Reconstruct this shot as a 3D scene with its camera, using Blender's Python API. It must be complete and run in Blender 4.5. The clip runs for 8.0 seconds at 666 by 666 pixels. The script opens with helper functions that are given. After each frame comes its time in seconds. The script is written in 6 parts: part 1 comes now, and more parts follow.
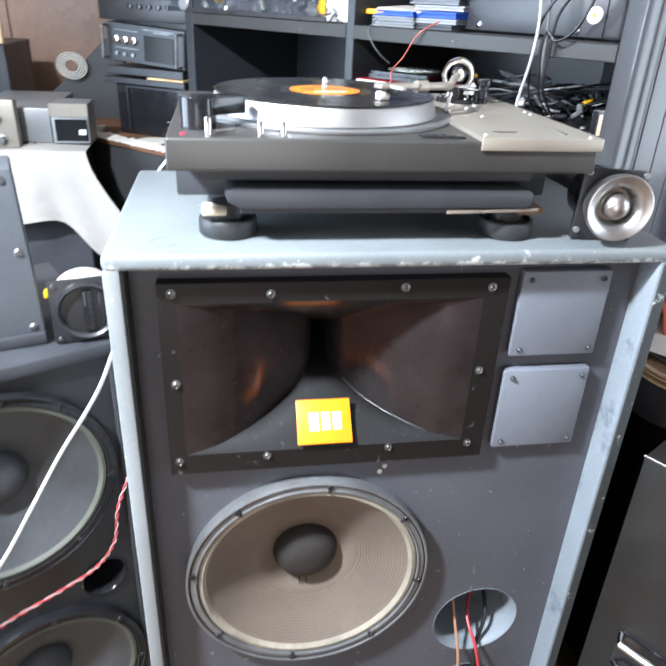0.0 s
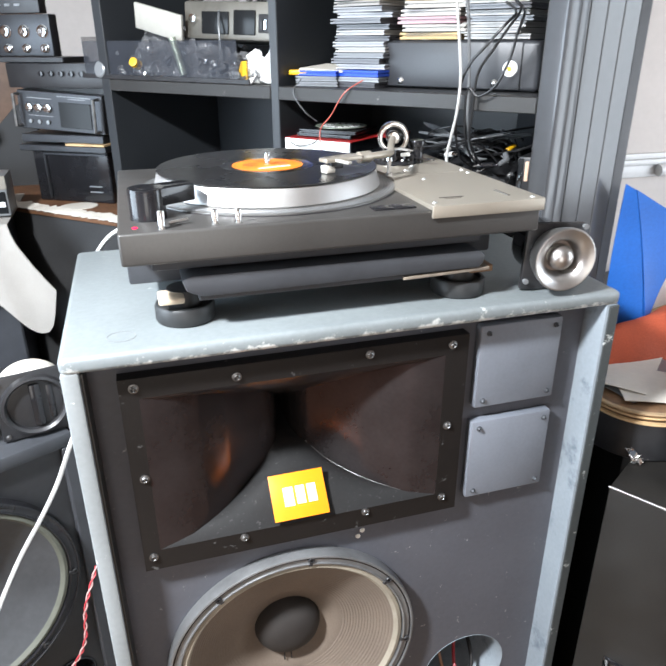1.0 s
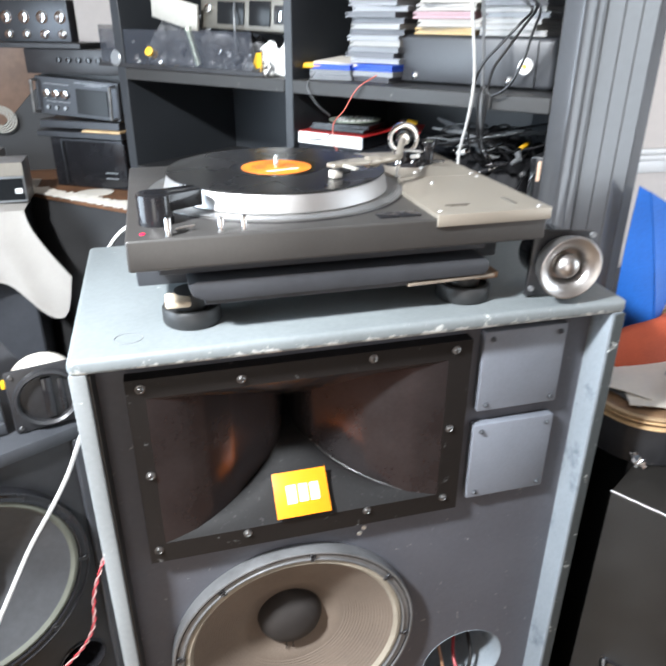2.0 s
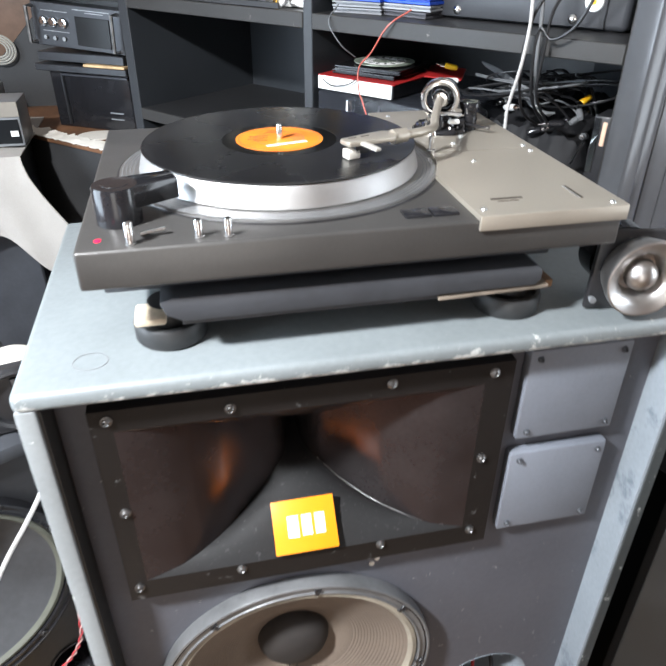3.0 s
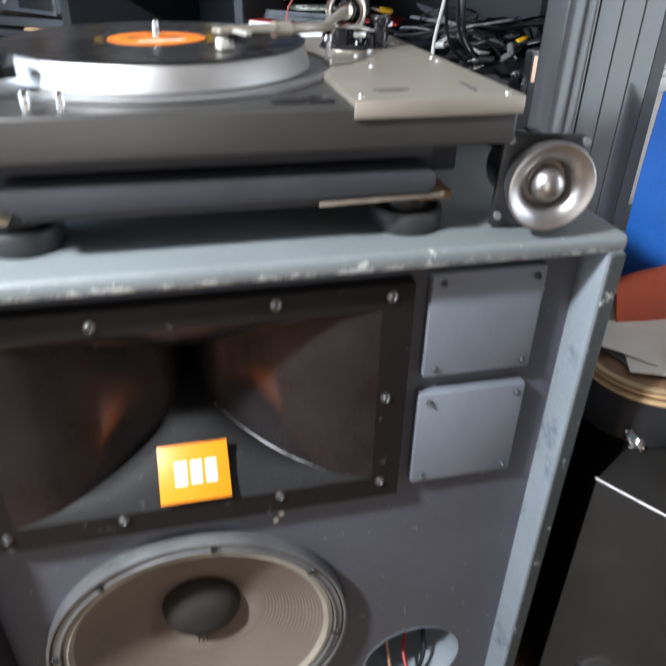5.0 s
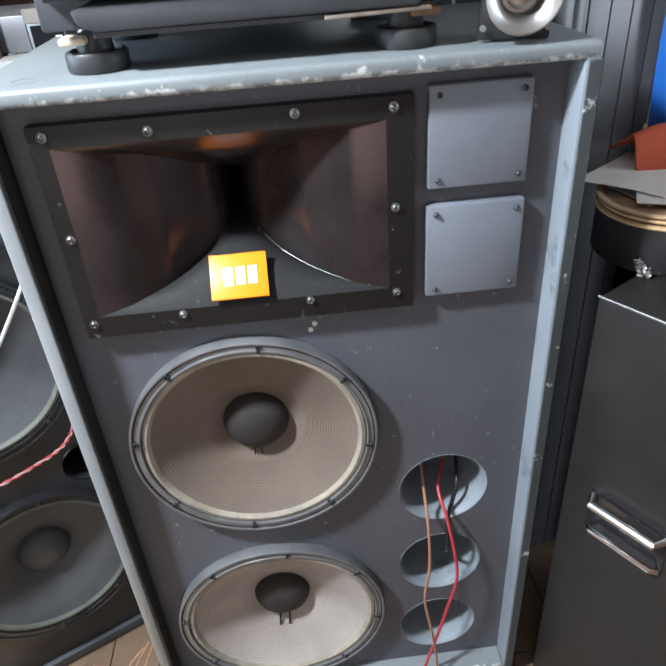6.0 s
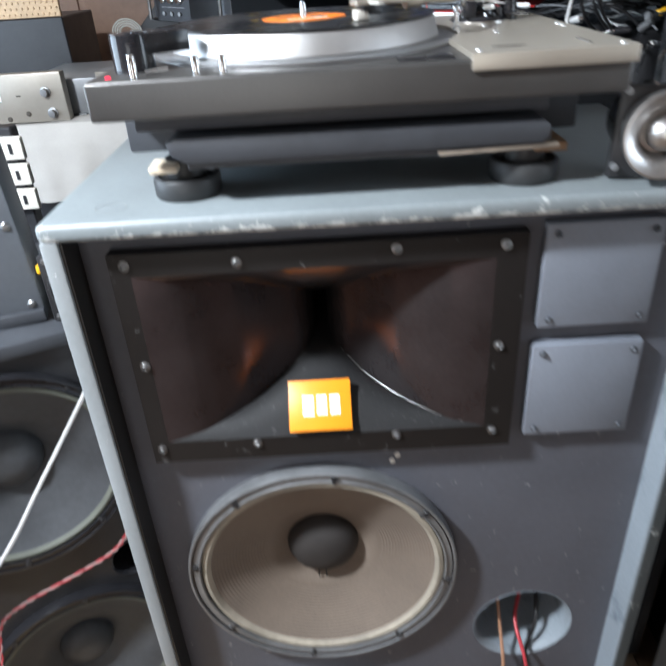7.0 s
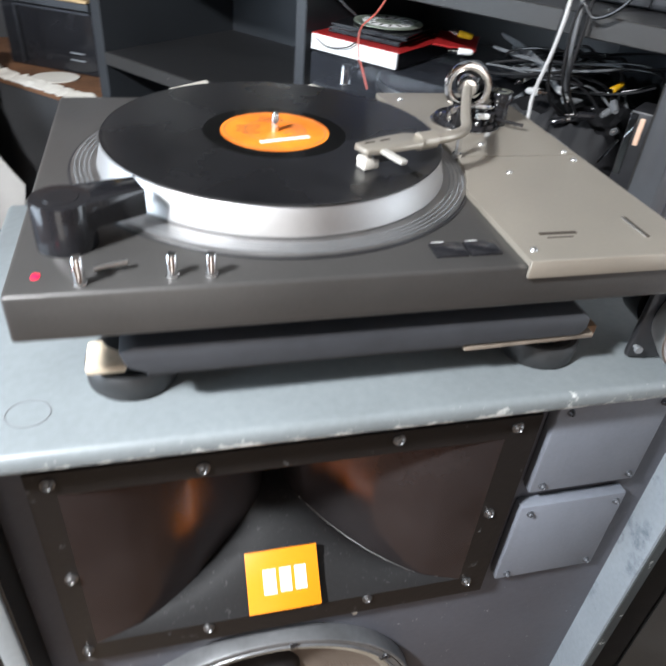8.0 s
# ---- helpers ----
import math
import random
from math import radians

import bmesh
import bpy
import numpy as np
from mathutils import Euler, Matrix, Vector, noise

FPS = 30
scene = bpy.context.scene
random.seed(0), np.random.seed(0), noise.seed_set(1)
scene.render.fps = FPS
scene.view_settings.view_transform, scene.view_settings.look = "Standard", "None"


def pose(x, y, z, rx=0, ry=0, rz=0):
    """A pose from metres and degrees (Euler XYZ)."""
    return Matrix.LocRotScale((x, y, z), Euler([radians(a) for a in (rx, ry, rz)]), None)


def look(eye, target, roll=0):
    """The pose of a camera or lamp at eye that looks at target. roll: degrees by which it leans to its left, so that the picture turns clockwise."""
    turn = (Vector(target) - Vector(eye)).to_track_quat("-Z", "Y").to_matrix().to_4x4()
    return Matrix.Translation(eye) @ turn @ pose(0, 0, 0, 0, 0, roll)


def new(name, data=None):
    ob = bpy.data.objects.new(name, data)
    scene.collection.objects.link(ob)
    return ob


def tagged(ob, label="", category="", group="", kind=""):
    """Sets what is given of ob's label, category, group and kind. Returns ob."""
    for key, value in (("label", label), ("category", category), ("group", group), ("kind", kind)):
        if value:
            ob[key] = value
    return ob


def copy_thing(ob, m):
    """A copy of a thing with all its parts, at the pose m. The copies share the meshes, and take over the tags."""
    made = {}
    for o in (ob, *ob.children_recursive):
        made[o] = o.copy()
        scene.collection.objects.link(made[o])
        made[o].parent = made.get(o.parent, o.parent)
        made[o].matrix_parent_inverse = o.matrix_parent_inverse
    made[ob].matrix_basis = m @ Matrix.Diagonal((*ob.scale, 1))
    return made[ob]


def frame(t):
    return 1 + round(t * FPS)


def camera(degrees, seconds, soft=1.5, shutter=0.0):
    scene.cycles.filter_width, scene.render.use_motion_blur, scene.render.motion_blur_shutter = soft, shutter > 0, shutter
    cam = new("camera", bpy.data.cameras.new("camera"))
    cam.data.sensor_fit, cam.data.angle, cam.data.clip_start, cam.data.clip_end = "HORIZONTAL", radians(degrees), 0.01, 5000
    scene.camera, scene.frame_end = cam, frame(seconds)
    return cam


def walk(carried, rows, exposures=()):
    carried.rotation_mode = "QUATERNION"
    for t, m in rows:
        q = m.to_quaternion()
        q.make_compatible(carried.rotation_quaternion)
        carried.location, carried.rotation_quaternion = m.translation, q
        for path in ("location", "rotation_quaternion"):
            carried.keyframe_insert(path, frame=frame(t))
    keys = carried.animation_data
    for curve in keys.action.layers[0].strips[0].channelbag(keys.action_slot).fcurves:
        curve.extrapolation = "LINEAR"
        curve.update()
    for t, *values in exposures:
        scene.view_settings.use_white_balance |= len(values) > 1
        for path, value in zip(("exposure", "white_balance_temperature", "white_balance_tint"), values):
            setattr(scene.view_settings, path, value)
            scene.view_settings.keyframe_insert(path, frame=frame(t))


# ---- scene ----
cam = camera(54.2, 8.0, soft=1.8, shutter=0.5)
# seconds, eye, target, roll
PATH = [
    (0, (-0.223, -0.746, 1.607), (0.092, 1.008, 0.699), 2.8),
    (0.5, (-0.248, -0.703, 1.638), (0.195, 1.048, 0.777), 0.9),
    (1, (-0.261, -0.708, 1.654), (0.264, 1.04, 0.836), -0.2),
    (1.5, (-0.259, -0.73, 1.663), (0.324, 1.011, 0.87), -0.5),
    (2, (-0.245, -0.709, 1.686), (0.226, 1.029, 0.815), 0.3),
    (2.2, (-0.234, -0.681, 1.686), (0.149, 1.039, 0.741), -1.6),
    (3.3, (-0.142, -0.473, 1.709), (0.184, 1.191, 0.649), 1.9),
    (3.5, (-0.114, -0.44, 1.715), (0.17, 1.23, 0.651), 2.7),
    (4, (-0.071, -0.373, 1.738), (0.152, 1.229, 0.562), 2.0),
    (4.5, (-0.007, -0.398, 1.717), (0.374, 1.198, 0.572), -0.7),
    (5, (-0.065, -0.542, 1.587), (0.331, 1.121, 0.55), 1.2),
    (5.2, (-0.063, -0.602, 1.565), (0.198, 1.054, 0.475), -0.5),
    (6.3, (0.006, -0.806, 1.46), (0.07, 0.876, 0.38), -4.4),
    (6.5, (-0.012, -0.782, 1.48), (0.021, 0.898, 0.395), -4.3),
    (7, (-0.057, -0.643, 1.558), (-0.079, 1.086, 0.553), -3.6),
    (7.5, (-0.144, -0.459, 1.649), (0.088, 1.151, 0.484), 4.2),
    (8, (-0.178, -0.367, 1.705), (0.277, 1.177, 0.518), 5.3),
]
# seconds, stops, kelvin, tint
EXPOSURES = [(0.0, 0.48, 5900, 9), (0.5, 0.27, 6200, 9), (1.5, 0.33, 6250, 9), (2.2, 0.33, 6250, 9), (3.3, 0.1, 6300, 10), (4.0, 0.0, 6300, 10), (4.5, 0.02, 6350, 10), (5.0, -0.26, 6150, 9), (5.2, -0.21, 6150, 9), (6.3, 0.1, 5850, 8), (6.5, 0.12, 5850, 8), (7.0, -0.12, 5950, 8), (7.5, -0.21, 6200, 10), (8.0, -0.17, 6250, 10)]
walk(cam, [(t, look(eye, target, roll)) for t, eye, target, roll in PATH], EXPOSURES)

# ---- world and light ----
world = bpy.data.worlds.new("world")
scene.world = world
world.use_nodes = True
wn = world.node_tree.nodes
sky = wn.new("ShaderNodeTexSky")
sky.sky_type = "NISHITA"
sky.sun_disc = False
sky.sun_elevation = radians(50)
sky.sun_rotation = radians(250)
wn["Background"].inputs["Strength"].default_value = 0.1
world.node_tree.links.new(sky.outputs[0], wn["Background"].inputs["Color"])


def area_lamp(name, place, target, sx, sy, watts, colour):
    data = bpy.data.lights.new(name, "AREA")
    data.shape, data.size, data.size_y, data.energy, data.color = "RECTANGLE", sx, sy, watts, colour
    ob = new(name, data)
    ob.matrix_basis = look(place, target)
    return ob


area_lamp("ceiling_lamp_light", (-1.15, -0.57, 2.52), (-0.5, -0.1, 0.0), 0.17, 0.17, 158.0, (0.98, 0.99, 1.0))
area_lamp("window_light", (-2.12, 0.1, 1.6), (0.0, 0.2, 1.3), 1.5, 1.2, 55.0, (0.76, 0.88, 1.0))
# added fill from an unseen side, keeps the right-hand wall bright
area_lamp("side_fill_light", (2.12, -0.6, 1.6), (1.85, 1.0, 1.4), 1.3, 1.2, 29.0, (0.88, 0.94, 1.0))
# added warm fill behind the camera, lifts faces the other lamps miss
area_lamp("front_fill_light", (-0.6, -2.5, 1.2), (-0.2, 0.4, 1.3), 0.9, 1.9, 13.0, (1.0, 0.92, 0.84))


# ---- materials ----
def material(name, base, rough=0.5, metal=0.0, var=0.25, scale=6.0, fine=90.0, bump=0.08, coat=0.0, spec=0.5, tint=None):
    """A surface with broad mottling, fine grain, a slight relief and uneven gloss."""
    m = bpy.data.materials.new(name)
    m.use_nodes = True
    nt = m.node_tree
    b = nt.nodes["Principled BSDF"]
    tc = nt.nodes.new("ShaderNodeTexCoord")
    n1 = nt.nodes.new("ShaderNodeTexNoise")
    n1.inputs["Scale"].default_value, n1.inputs["Detail"].default_value = scale, 5
    n2 = nt.nodes.new("ShaderNodeTexNoise")
    n2.inputs["Scale"].default_value, n2.inputs["Detail"].default_value = fine, 3
    for n in (n1, n2):
        nt.links.new(tc.outputs["Object"], n.inputs["Vector"])
    mix = nt.nodes.new("ShaderNodeMath")
    mix.operation = "MULTIPLY_ADD"
    mix.inputs[1].default_value = 0.35
    nt.links.new(n2.outputs["Fac"], mix.inputs[0])
    nt.links.new(n1.outputs["Fac"], mix.inputs[2])
    ramp = nt.nodes.new("ShaderNodeValToRGB")
    lo = [c * (1 - var) for c in base]
    hi = [min(1, c * (1 + var)) for c in (tint or base)]
    ramp.color_ramp.elements[0].position, ramp.color_ramp.elements[0].color = 0.42, (*lo, 1)
    ramp.color_ramp.elements[1].position, ramp.color_ramp.elements[1].color = 0.92, (*hi, 1)
    nt.links.new(mix.outputs[0], ramp.inputs["Fac"])
    nt.links.new(ramp.outputs["Color"], b.inputs["Base Color"])
    rr = nt.nodes.new("ShaderNodeMapRange")
    rr.inputs["To Min"].default_value, rr.inputs["To Max"].default_value = max(0.02, rough - 0.12), min(1, rough + 0.12)
    nt.links.new(n1.outputs["Fac"], rr.inputs["Value"])
    nt.links.new(rr.outputs[0], b.inputs["Roughness"])
    b.inputs["Metallic"].default_value = metal
    b.inputs["Specular IOR Level"].default_value = spec
    b.inputs["Coat Weight"].default_value = coat
    if bump:
        bp = nt.nodes.new("ShaderNodeBump")
        bp.inputs["Strength"].default_value, bp.inputs["Distance"].default_value = bump, 0.002
        nt.links.new(n2.outputs["Fac"], bp.inputs["Height"])
        nt.links.new(bp.outputs["Normal"], b.inputs["Normal"])
    return m


def worn_paint(name, base, chip, amount=0.62, rough=0.45, front_edge=0.0, chip_scale=34, fade=0.03):
    """Brushed paint with chips and scuffs of the bare stuff under it."""
    m = material(name, base, rough, var=0.18, scale=4.0, fine=140, bump=0.12)
    nt = m.node_tree
    b = nt.nodes["Principled BSDF"]
    old = b.inputs["Base Color"].links[0].from_socket
    tc = nt.nodes.new("ShaderNodeTexCoord")
    n = nt.nodes.new("ShaderNodeTexNoise")
    n.inputs["Scale"].default_value, n.inputs["Detail"].default_value, n.inputs["Roughness"].default_value = chip_scale, 8, 0.7
    nt.links.new(tc.outputs["Object"], n.inputs["Vector"])
    r = nt.nodes.new("ShaderNodeValToRGB")
    r.color_ramp.elements[0].position, r.color_ramp.elements[1].position = amount, amount + fade
    nt.links.new(n.outputs["Fac"], r.inputs["Fac"])
    if front_edge:  # knocks gather along the front edge, 0.2 m before the origin
        xyz = nt.nodes.new("ShaderNodeSeparateXYZ")
        nt.links.new(tc.outputs["Object"], xyz.inputs[0])
        near = nt.nodes.new("ShaderNodeMapRange")
        near.inputs["From Min"].default_value, near.inputs["From Max"].default_value = -0.2, -0.187
        low = nt.nodes.new("ShaderNodeMapRange")
        low.inputs["From Min"].default_value, low.inputs["From Max"].default_value = 1.311, 1.320
        low.inputs["To Min"].default_value, low.inputs["To Max"].default_value = 1.0, 0.35
        nt.links.new(xyz.outputs["Z"], low.inputs["Value"])
        both = nt.nodes.new("ShaderNodeMath")
        both.operation = "MULTIPLY"
        near.inputs["To Min"].default_value, near.inputs["To Max"].default_value = front_edge, 0.0
        nt.links.new(xyz.outputs["Y"], near.inputs["Value"])
        add = nt.nodes.new("ShaderNodeMath")
        nt.links.new(n.outputs["Fac"], add.inputs[0])
        nt.links.new(near.outputs[0], both.inputs[0])
        nt.links.new(low.outputs[0], both.inputs[1])
        nt.links.new(both.outputs[0], add.inputs[1])
        nt.links.new(add.outputs[0], r.inputs["Fac"])
    mx = nt.nodes.new("ShaderNodeMix")
    mx.data_type = "RGBA"
    mx.inputs["B"].default_value = (*chip, 1)
    nt.links.new(r.outputs["Color"], mx.inputs["Factor"])
    nt.links.new(old, mx.inputs["A"])
    nt.links.new(mx.outputs["Result"], b.inputs["Base Color"])
    return m


def varied(name, colours, rough=0.4, coat=0.0):
    """One material whose colour is picked object by object."""
    m = material(name, (0.5, 0.5, 0.5), rough, coat=coat)
    nt = m.node_tree
    b = nt.nodes["Principled BSDF"]
    info = nt.nodes.new("ShaderNodeObjectInfo")
    r = nt.nodes.new("ShaderNodeValToRGB")
    r.color_ramp.interpolation = "CONSTANT"
    els = r.color_ramp.elements
    while len(els) < len(colours):
        els.new(0.5)
    for i, c in enumerate(colours):
        els[i].position, els[i].color = i / len(colours), (*c, 1)
    nt.links.new(info.outputs["Random"], r.inputs["Fac"])
    nt.links.new(r.outputs["Color"], b.inputs["Base Color"])
    return m


def clear(name, tint=(0.9, 0.95, 0.97), rough=0.05, cover=0.25, crinkle=0.2):
    """See-through plastic: mostly let through, with a glossy film and milky patches."""
    m = material(name, tint, rough, var=0.15, scale=18, bump=crinkle)
    nt = m.node_tree
    b, out = nt.nodes["Principled BSDF"], nt.nodes["Material Output"]
    tr = nt.nodes.new("ShaderNodeBsdfTransparent")
    mx = nt.nodes.new("ShaderNodeMixShader")
    n = nt.nodes.new("ShaderNodeTexNoise")
    n.inputs["Scale"].default_value = 22
    r = nt.nodes.new("ShaderNodeMapRange")
    r.inputs["To Min"].default_value, r.inputs["To Max"].default_value = cover * 0.4, cover * 1.6
    nt.links.new(n.outputs["Fac"], r.inputs["Value"])
    nt.links.new(r.outputs[0], mx.inputs["Fac"])
    nt.links.new(tr.outputs[0], mx.inputs[1])
    nt.links.new(b.outputs[0], mx.inputs[2])
    nt.links.new(mx.outputs[0], out.inputs["Surface"])
    return m


PAINT = worn_paint("grey_blue_paint", (0.19, 0.212, 0.219), (0.60, 0.615, 0.60), 0.68, 0.42, 0.30, 40, 0.08)
SIDEPAINT = worn_paint("worn_side_paint", (0.225, 0.24, 0.245), (0.58, 0.59, 0.58), 0.665, 0.42, 0.0, 42)
INNER = worn_paint("inner_rim_paint", (0.215, 0.245, 0.272), (0.085, 0.105, 0.13), 0.55, 0.55, 0.0, 13, 0.12)
BAFFLE = worn_paint("baffle_paint", (0.088, 0.091, 0.107), (0.34, 0.34, 0.35), 0.652, 0.5, 0.0, 62)
CHIPPED = worn_paint("chipped_edge_paint", (0.05, 0.058, 0.06), (0.42, 0.44, 0.43), 0.62, 0.5, 0.0, 48)
COVER = material("cover_plate_paint", (0.165, 0.18, 0.21), 0.5, var=0.12, scale=9, fine=200, bump=0.1)
HORN = material("horn_lacquer", (0.0180, 0.0165, 0.0168), 0.21, var=0.35, scale=12, fine=160, bump=0.02, spec=0.65)
HORN.node_tree.nodes["Principled BSDF"].inputs["Specular Tint"].default_value = (1.0, 0.61, 0.59, 1)
HORN_DUSTY = worn_paint("dusty_horn_floor", (0.018, 0.0178, 0.0182), (0.085, 0.085, 0.085), 0.60, 0.6, 0.0, 170, 0.14)
HORN_DUSTY.node_tree.nodes["Principled BSDF"].inputs["Specular IOR Level"].default_value = 0.22
FLANGE = worn_paint("horn_flange_lacquer", (0.011, 0.0095, 0.009), (0.09, 0.09, 0.09), 0.64, 0.4, 0.0, 60)
FLANGE.node_tree.nodes["Principled BSDF"].inputs["Specular IOR Level"].default_value = 0.3
STEEL = material("screw_steel", (0.26, 0.26, 0.26), 0.42, 1.0, var=0.3, scale=60)
CHROME = material("chrome", (0.8, 0.8, 0.8), 0.1, 1.0, var=0.05, bump=0.0)
PLATTER = material("brushed_platter_metal", (0.60, 0.595, 0.59), 0.5, 1.0, var=0.05, scale=20, fine=300, bump=0.03)
RINGMETAL = material("dull_ring_metal", (0.45, 0.445, 0.44), 0.42, 1.0, var=0.1, scale=30, fine=200, bump=0.03)
ALU = material("turned_aluminium", (0.80, 0.81, 0.82), 0.36, 1.0, var=0.04, scale=20, bump=0.02)
CHAMP = material("champagne_metal", (0.42, 0.382, 0.322), 0.38, 0.55, var=0.06, scale=14, fine=300, bump=0.03)
PLINTH = material("charcoal_plinth", (0.08, 0.077, 0.074), 0.34, 0.45, var=0.1, scale=10, fine=300, bump=0.05)
SUBBASE = material("dark_rubber_base", (0.043, 0.046, 0.053), 0.5, var=0.2, scale=12)
BLACK = material("black_plastic", (0.022, 0.022, 0.024), 0.38, var=0.3, scale=15)
GLOSSBLACK = material("glossy_black_plastic", (0.014, 0.014, 0.016), 0.14, var=0.25, scale=15, bump=0.02)
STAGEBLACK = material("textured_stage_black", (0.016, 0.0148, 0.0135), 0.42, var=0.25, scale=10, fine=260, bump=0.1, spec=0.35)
RUBBER = material("foot_rubber", (0.025, 0.026, 0.027), 0.5, var=0.25, scale=30)
VINYL = material("vinyl", (0.010, 0.010, 0.011), 0.27, var=0.35, scale=7, fine=30, bump=0.0, spec=0.7)
VINYL.node_tree.nodes["Principled BSDF"].inputs["Anisotropic"].default_value = 0.6
DEADWAX = material("vinyl_run_out", (0.006, 0.006, 0.006), 0.12, var=0.1, bump=0.0)
LABEL = material("record_label_paper", (0.80, 0.15, 0.012), 0.5, var=0.12, scale=14, tint=(0.88, 0.26, 0.016))
ORANGE = material("badge_orange", (0.93, 0.29, 0.006), 0.4, var=0.05)
WHITE = material("white_print", (0.85, 0.85, 0.83), 0.5, var=0.05)
DARKPRINT = material("dark_print", (0.05, 0.04, 0.03), 0.6, var=0.1)
CONE = material("felted_cone", (0.152, 0.120, 0.094), 0.8, var=0.2, scale=9, fine=240, bump=0.25)
CONE_PALE = material("pale_felted_cone", (0.34, 0.305, 0.275), 0.8, var=0.2, scale=9, fine=240, bump=0.25)
CAP = material("dust_cap_paper", (0.024, 0.0205, 0.019), 0.75, var=0.25, scale=25)
OLIVE = material("olive_surround", (0.10, 0.105, 0.085), 0.7, var=0.2, scale=20)
SURROUND = material("surround_foam", (0.27, 0.24, 0.19), 0.8, var=0.3, scale=20)
RING = material("basket_enamel", (0.21, 0.215, 0.22), 0.36, 0.5, var=0.25, scale=14)
DARKCONE = material("black_cone", (0.05, 0.053, 0.058), 0.6, var=0.3, scale=9, bump=0.2)
SHELFBACK = worn_paint("blue_black_back_board", (0.026, 0.029, 0.033), (0.06, 0.06, 0.06), 0.70, 0.40)
SHELFMAT = worn_paint("black_shelf_board", (0.025, 0.025, 0.026), (0.06, 0.06, 0.06), 0.69, 0.42)
EDGE = worn_paint("shelf_edge", (0.024, 0.023, 0.022), (0.13, 0.12, 0.11), 0.63, 0.5)
PANELMAT = material("grey_gloss_boarding", (0.076, 0.080, 0.087), 0.2, var=0.12, scale=5, fine=60, bump=0.06)
WALLMAT = material("plaster", (0.62, 0.57, 0.54), 0.8, var=0.08, scale=2.5, fine=50, bump=0.1)
WHITEWALL = material("white_gloss_trim", (0.72, 0.72, 0.72), 0.35, var=0.06, scale=5)
BROWNWALL = material("brown_panelling", (0.27, 0.17, 0.12), 0.5, var=0.3, scale=3, fine=40)
BROWNHIDE = material("brown_hide", (0.14, 0.065, 0.03), 0.7, var=0.45, scale=9, fine=60, bump=0.3)
BLACKCLOTH = material("black_cloth", (0.03, 0.03, 0.031), 0.75, var=0.3, scale=8, fine=200, bump=0.3)
CEILMAT = material("ceiling_paint", (0.64, 0.61, 0.57), 0.9, var=0.06)
CLOTHMAT = material("white_cotton", (0.37, 0.345, 0.315), 0.9, var=0.1, scale=7, fine=300, bump=0.3)
BLUEMAT = material("blue_nylon", (0.014, 0.11, 0.44), 0.45, var=0.25, scale=5, fine=200)
REDMAT = material("brick_red_cloth", (0.36, 0.062, 0.022), 0.85, var=0.3, scale=6, fine=260, bump=0.4)
PAPER = material("paper", (0.66, 0.62, 0.55), 0.7, var=0.1, scale=8)
CARD = material("brown_card", (0.4, 0.28, 0.16), 0.75, var=0.2, scale=12)
RAWWOOD = material("raw_pine", (0.52, 0.36, 0.19), 0.65, var=0.25, scale=25, fine=180, bump=0.15)
STRIPWOOD = material("weathered_ply_strip", (0.20, 0.165, 0.13), 0.65, var=0.4, scale=30)
PLY = material("plywood_edge", (0.22, 0.13, 0.07), 0.6, var=0.4, scale=30)
METALBOX = material("beige_metal", (0.34, 0.31, 0.265), 0.4, 0.5, var=0.08, scale=9)
CREAMMETAL = material("cream_enamel", (0.40, 0.385, 0.345), 0.45, var=0.12, scale=16)
OLIVEMETAL = material("olive_grey_metal", (0.15, 0.14, 0.12), 0.38, 0.4, var=0.2, scale=14)
BRASS = material("dull_brass", (0.42, 0.29, 0.17), 0.4, 0.4, var=0.2, scale=20)
GREYBOX = material("grey_steel_case", (0.26, 0.27, 0.28), 0.4, 0.4, var=0.12, scale=6)
DECKFACE = material("brushed_dark_face", (0.045, 0.047, 0.052), 0.35, 0.5, var=0.15, scale=9)
SMOKED = material("smoked_window", (0.012, 0.013, 0.014), 0.2, var=0.1, bump=0.0, spec=0.2)
LEATHER = material("black_vinyl_case", (0.04, 0.042, 0.047), 0.4, var=0.15, scale=12, fine=170, bump=0.1)
CASES = varied("disc_cases", [(0.28, 0.285, 0.30), (0.17, 0.175, 0.185), (0.36, 0.36, 0.355), (0.08, 0.08, 0.09), (0.22, 0.225, 0.235), (0.32, 0.31, 0.295), (0.12, 0.12, 0.13)], 0.22)
CASES_COL = varied("coloured_cases", [(0.40, 0.27, 0.10), (0.08, 0.05, 0.14), (0.36, 0.22, 0.24), (0.36, 0.34, 0.31), (0.42, 0.40, 0.37), (0.14, 0.14, 0.14)], 0.3)
BLUESLEEVE = material("blue_wrapping", (0.01, 0.06, 0.45), 0.4, var=0.2)
YELLOW = material("yellow_plastic", (0.75, 0.42, 0.01), 0.4, var=0.1)
REDPLASTIC = material("red_plastic", (0.33, 0.015, 0.015), 0.4, var=0.1)
WIREWHITE = material("white_cable", (0.48, 0.48, 0.47), 0.5, var=0.1)
WIREBLACK = material("black_cable", (0.012, 0.012, 0.013), 0.35, var=0.1)
WIREGREY = material("grey_cable", (0.13, 0.135, 0.14), 0.3, var=0.1)
WIRERED = material("red_cable", (0.40, 0.04, 0.05), 0.4, var=0.1)
WIRESALMON = material("salmon_wire", (0.5, 0.12, 0.09), 0.4, var=0.1)
WIREPINK = material("pale_pink_cable", (0.42, 0.27, 0.26), 0.4, var=0.1)
WIREBROWN = material("tan_cable", (0.32, 0.17, 0.10), 0.45, var=0.1)
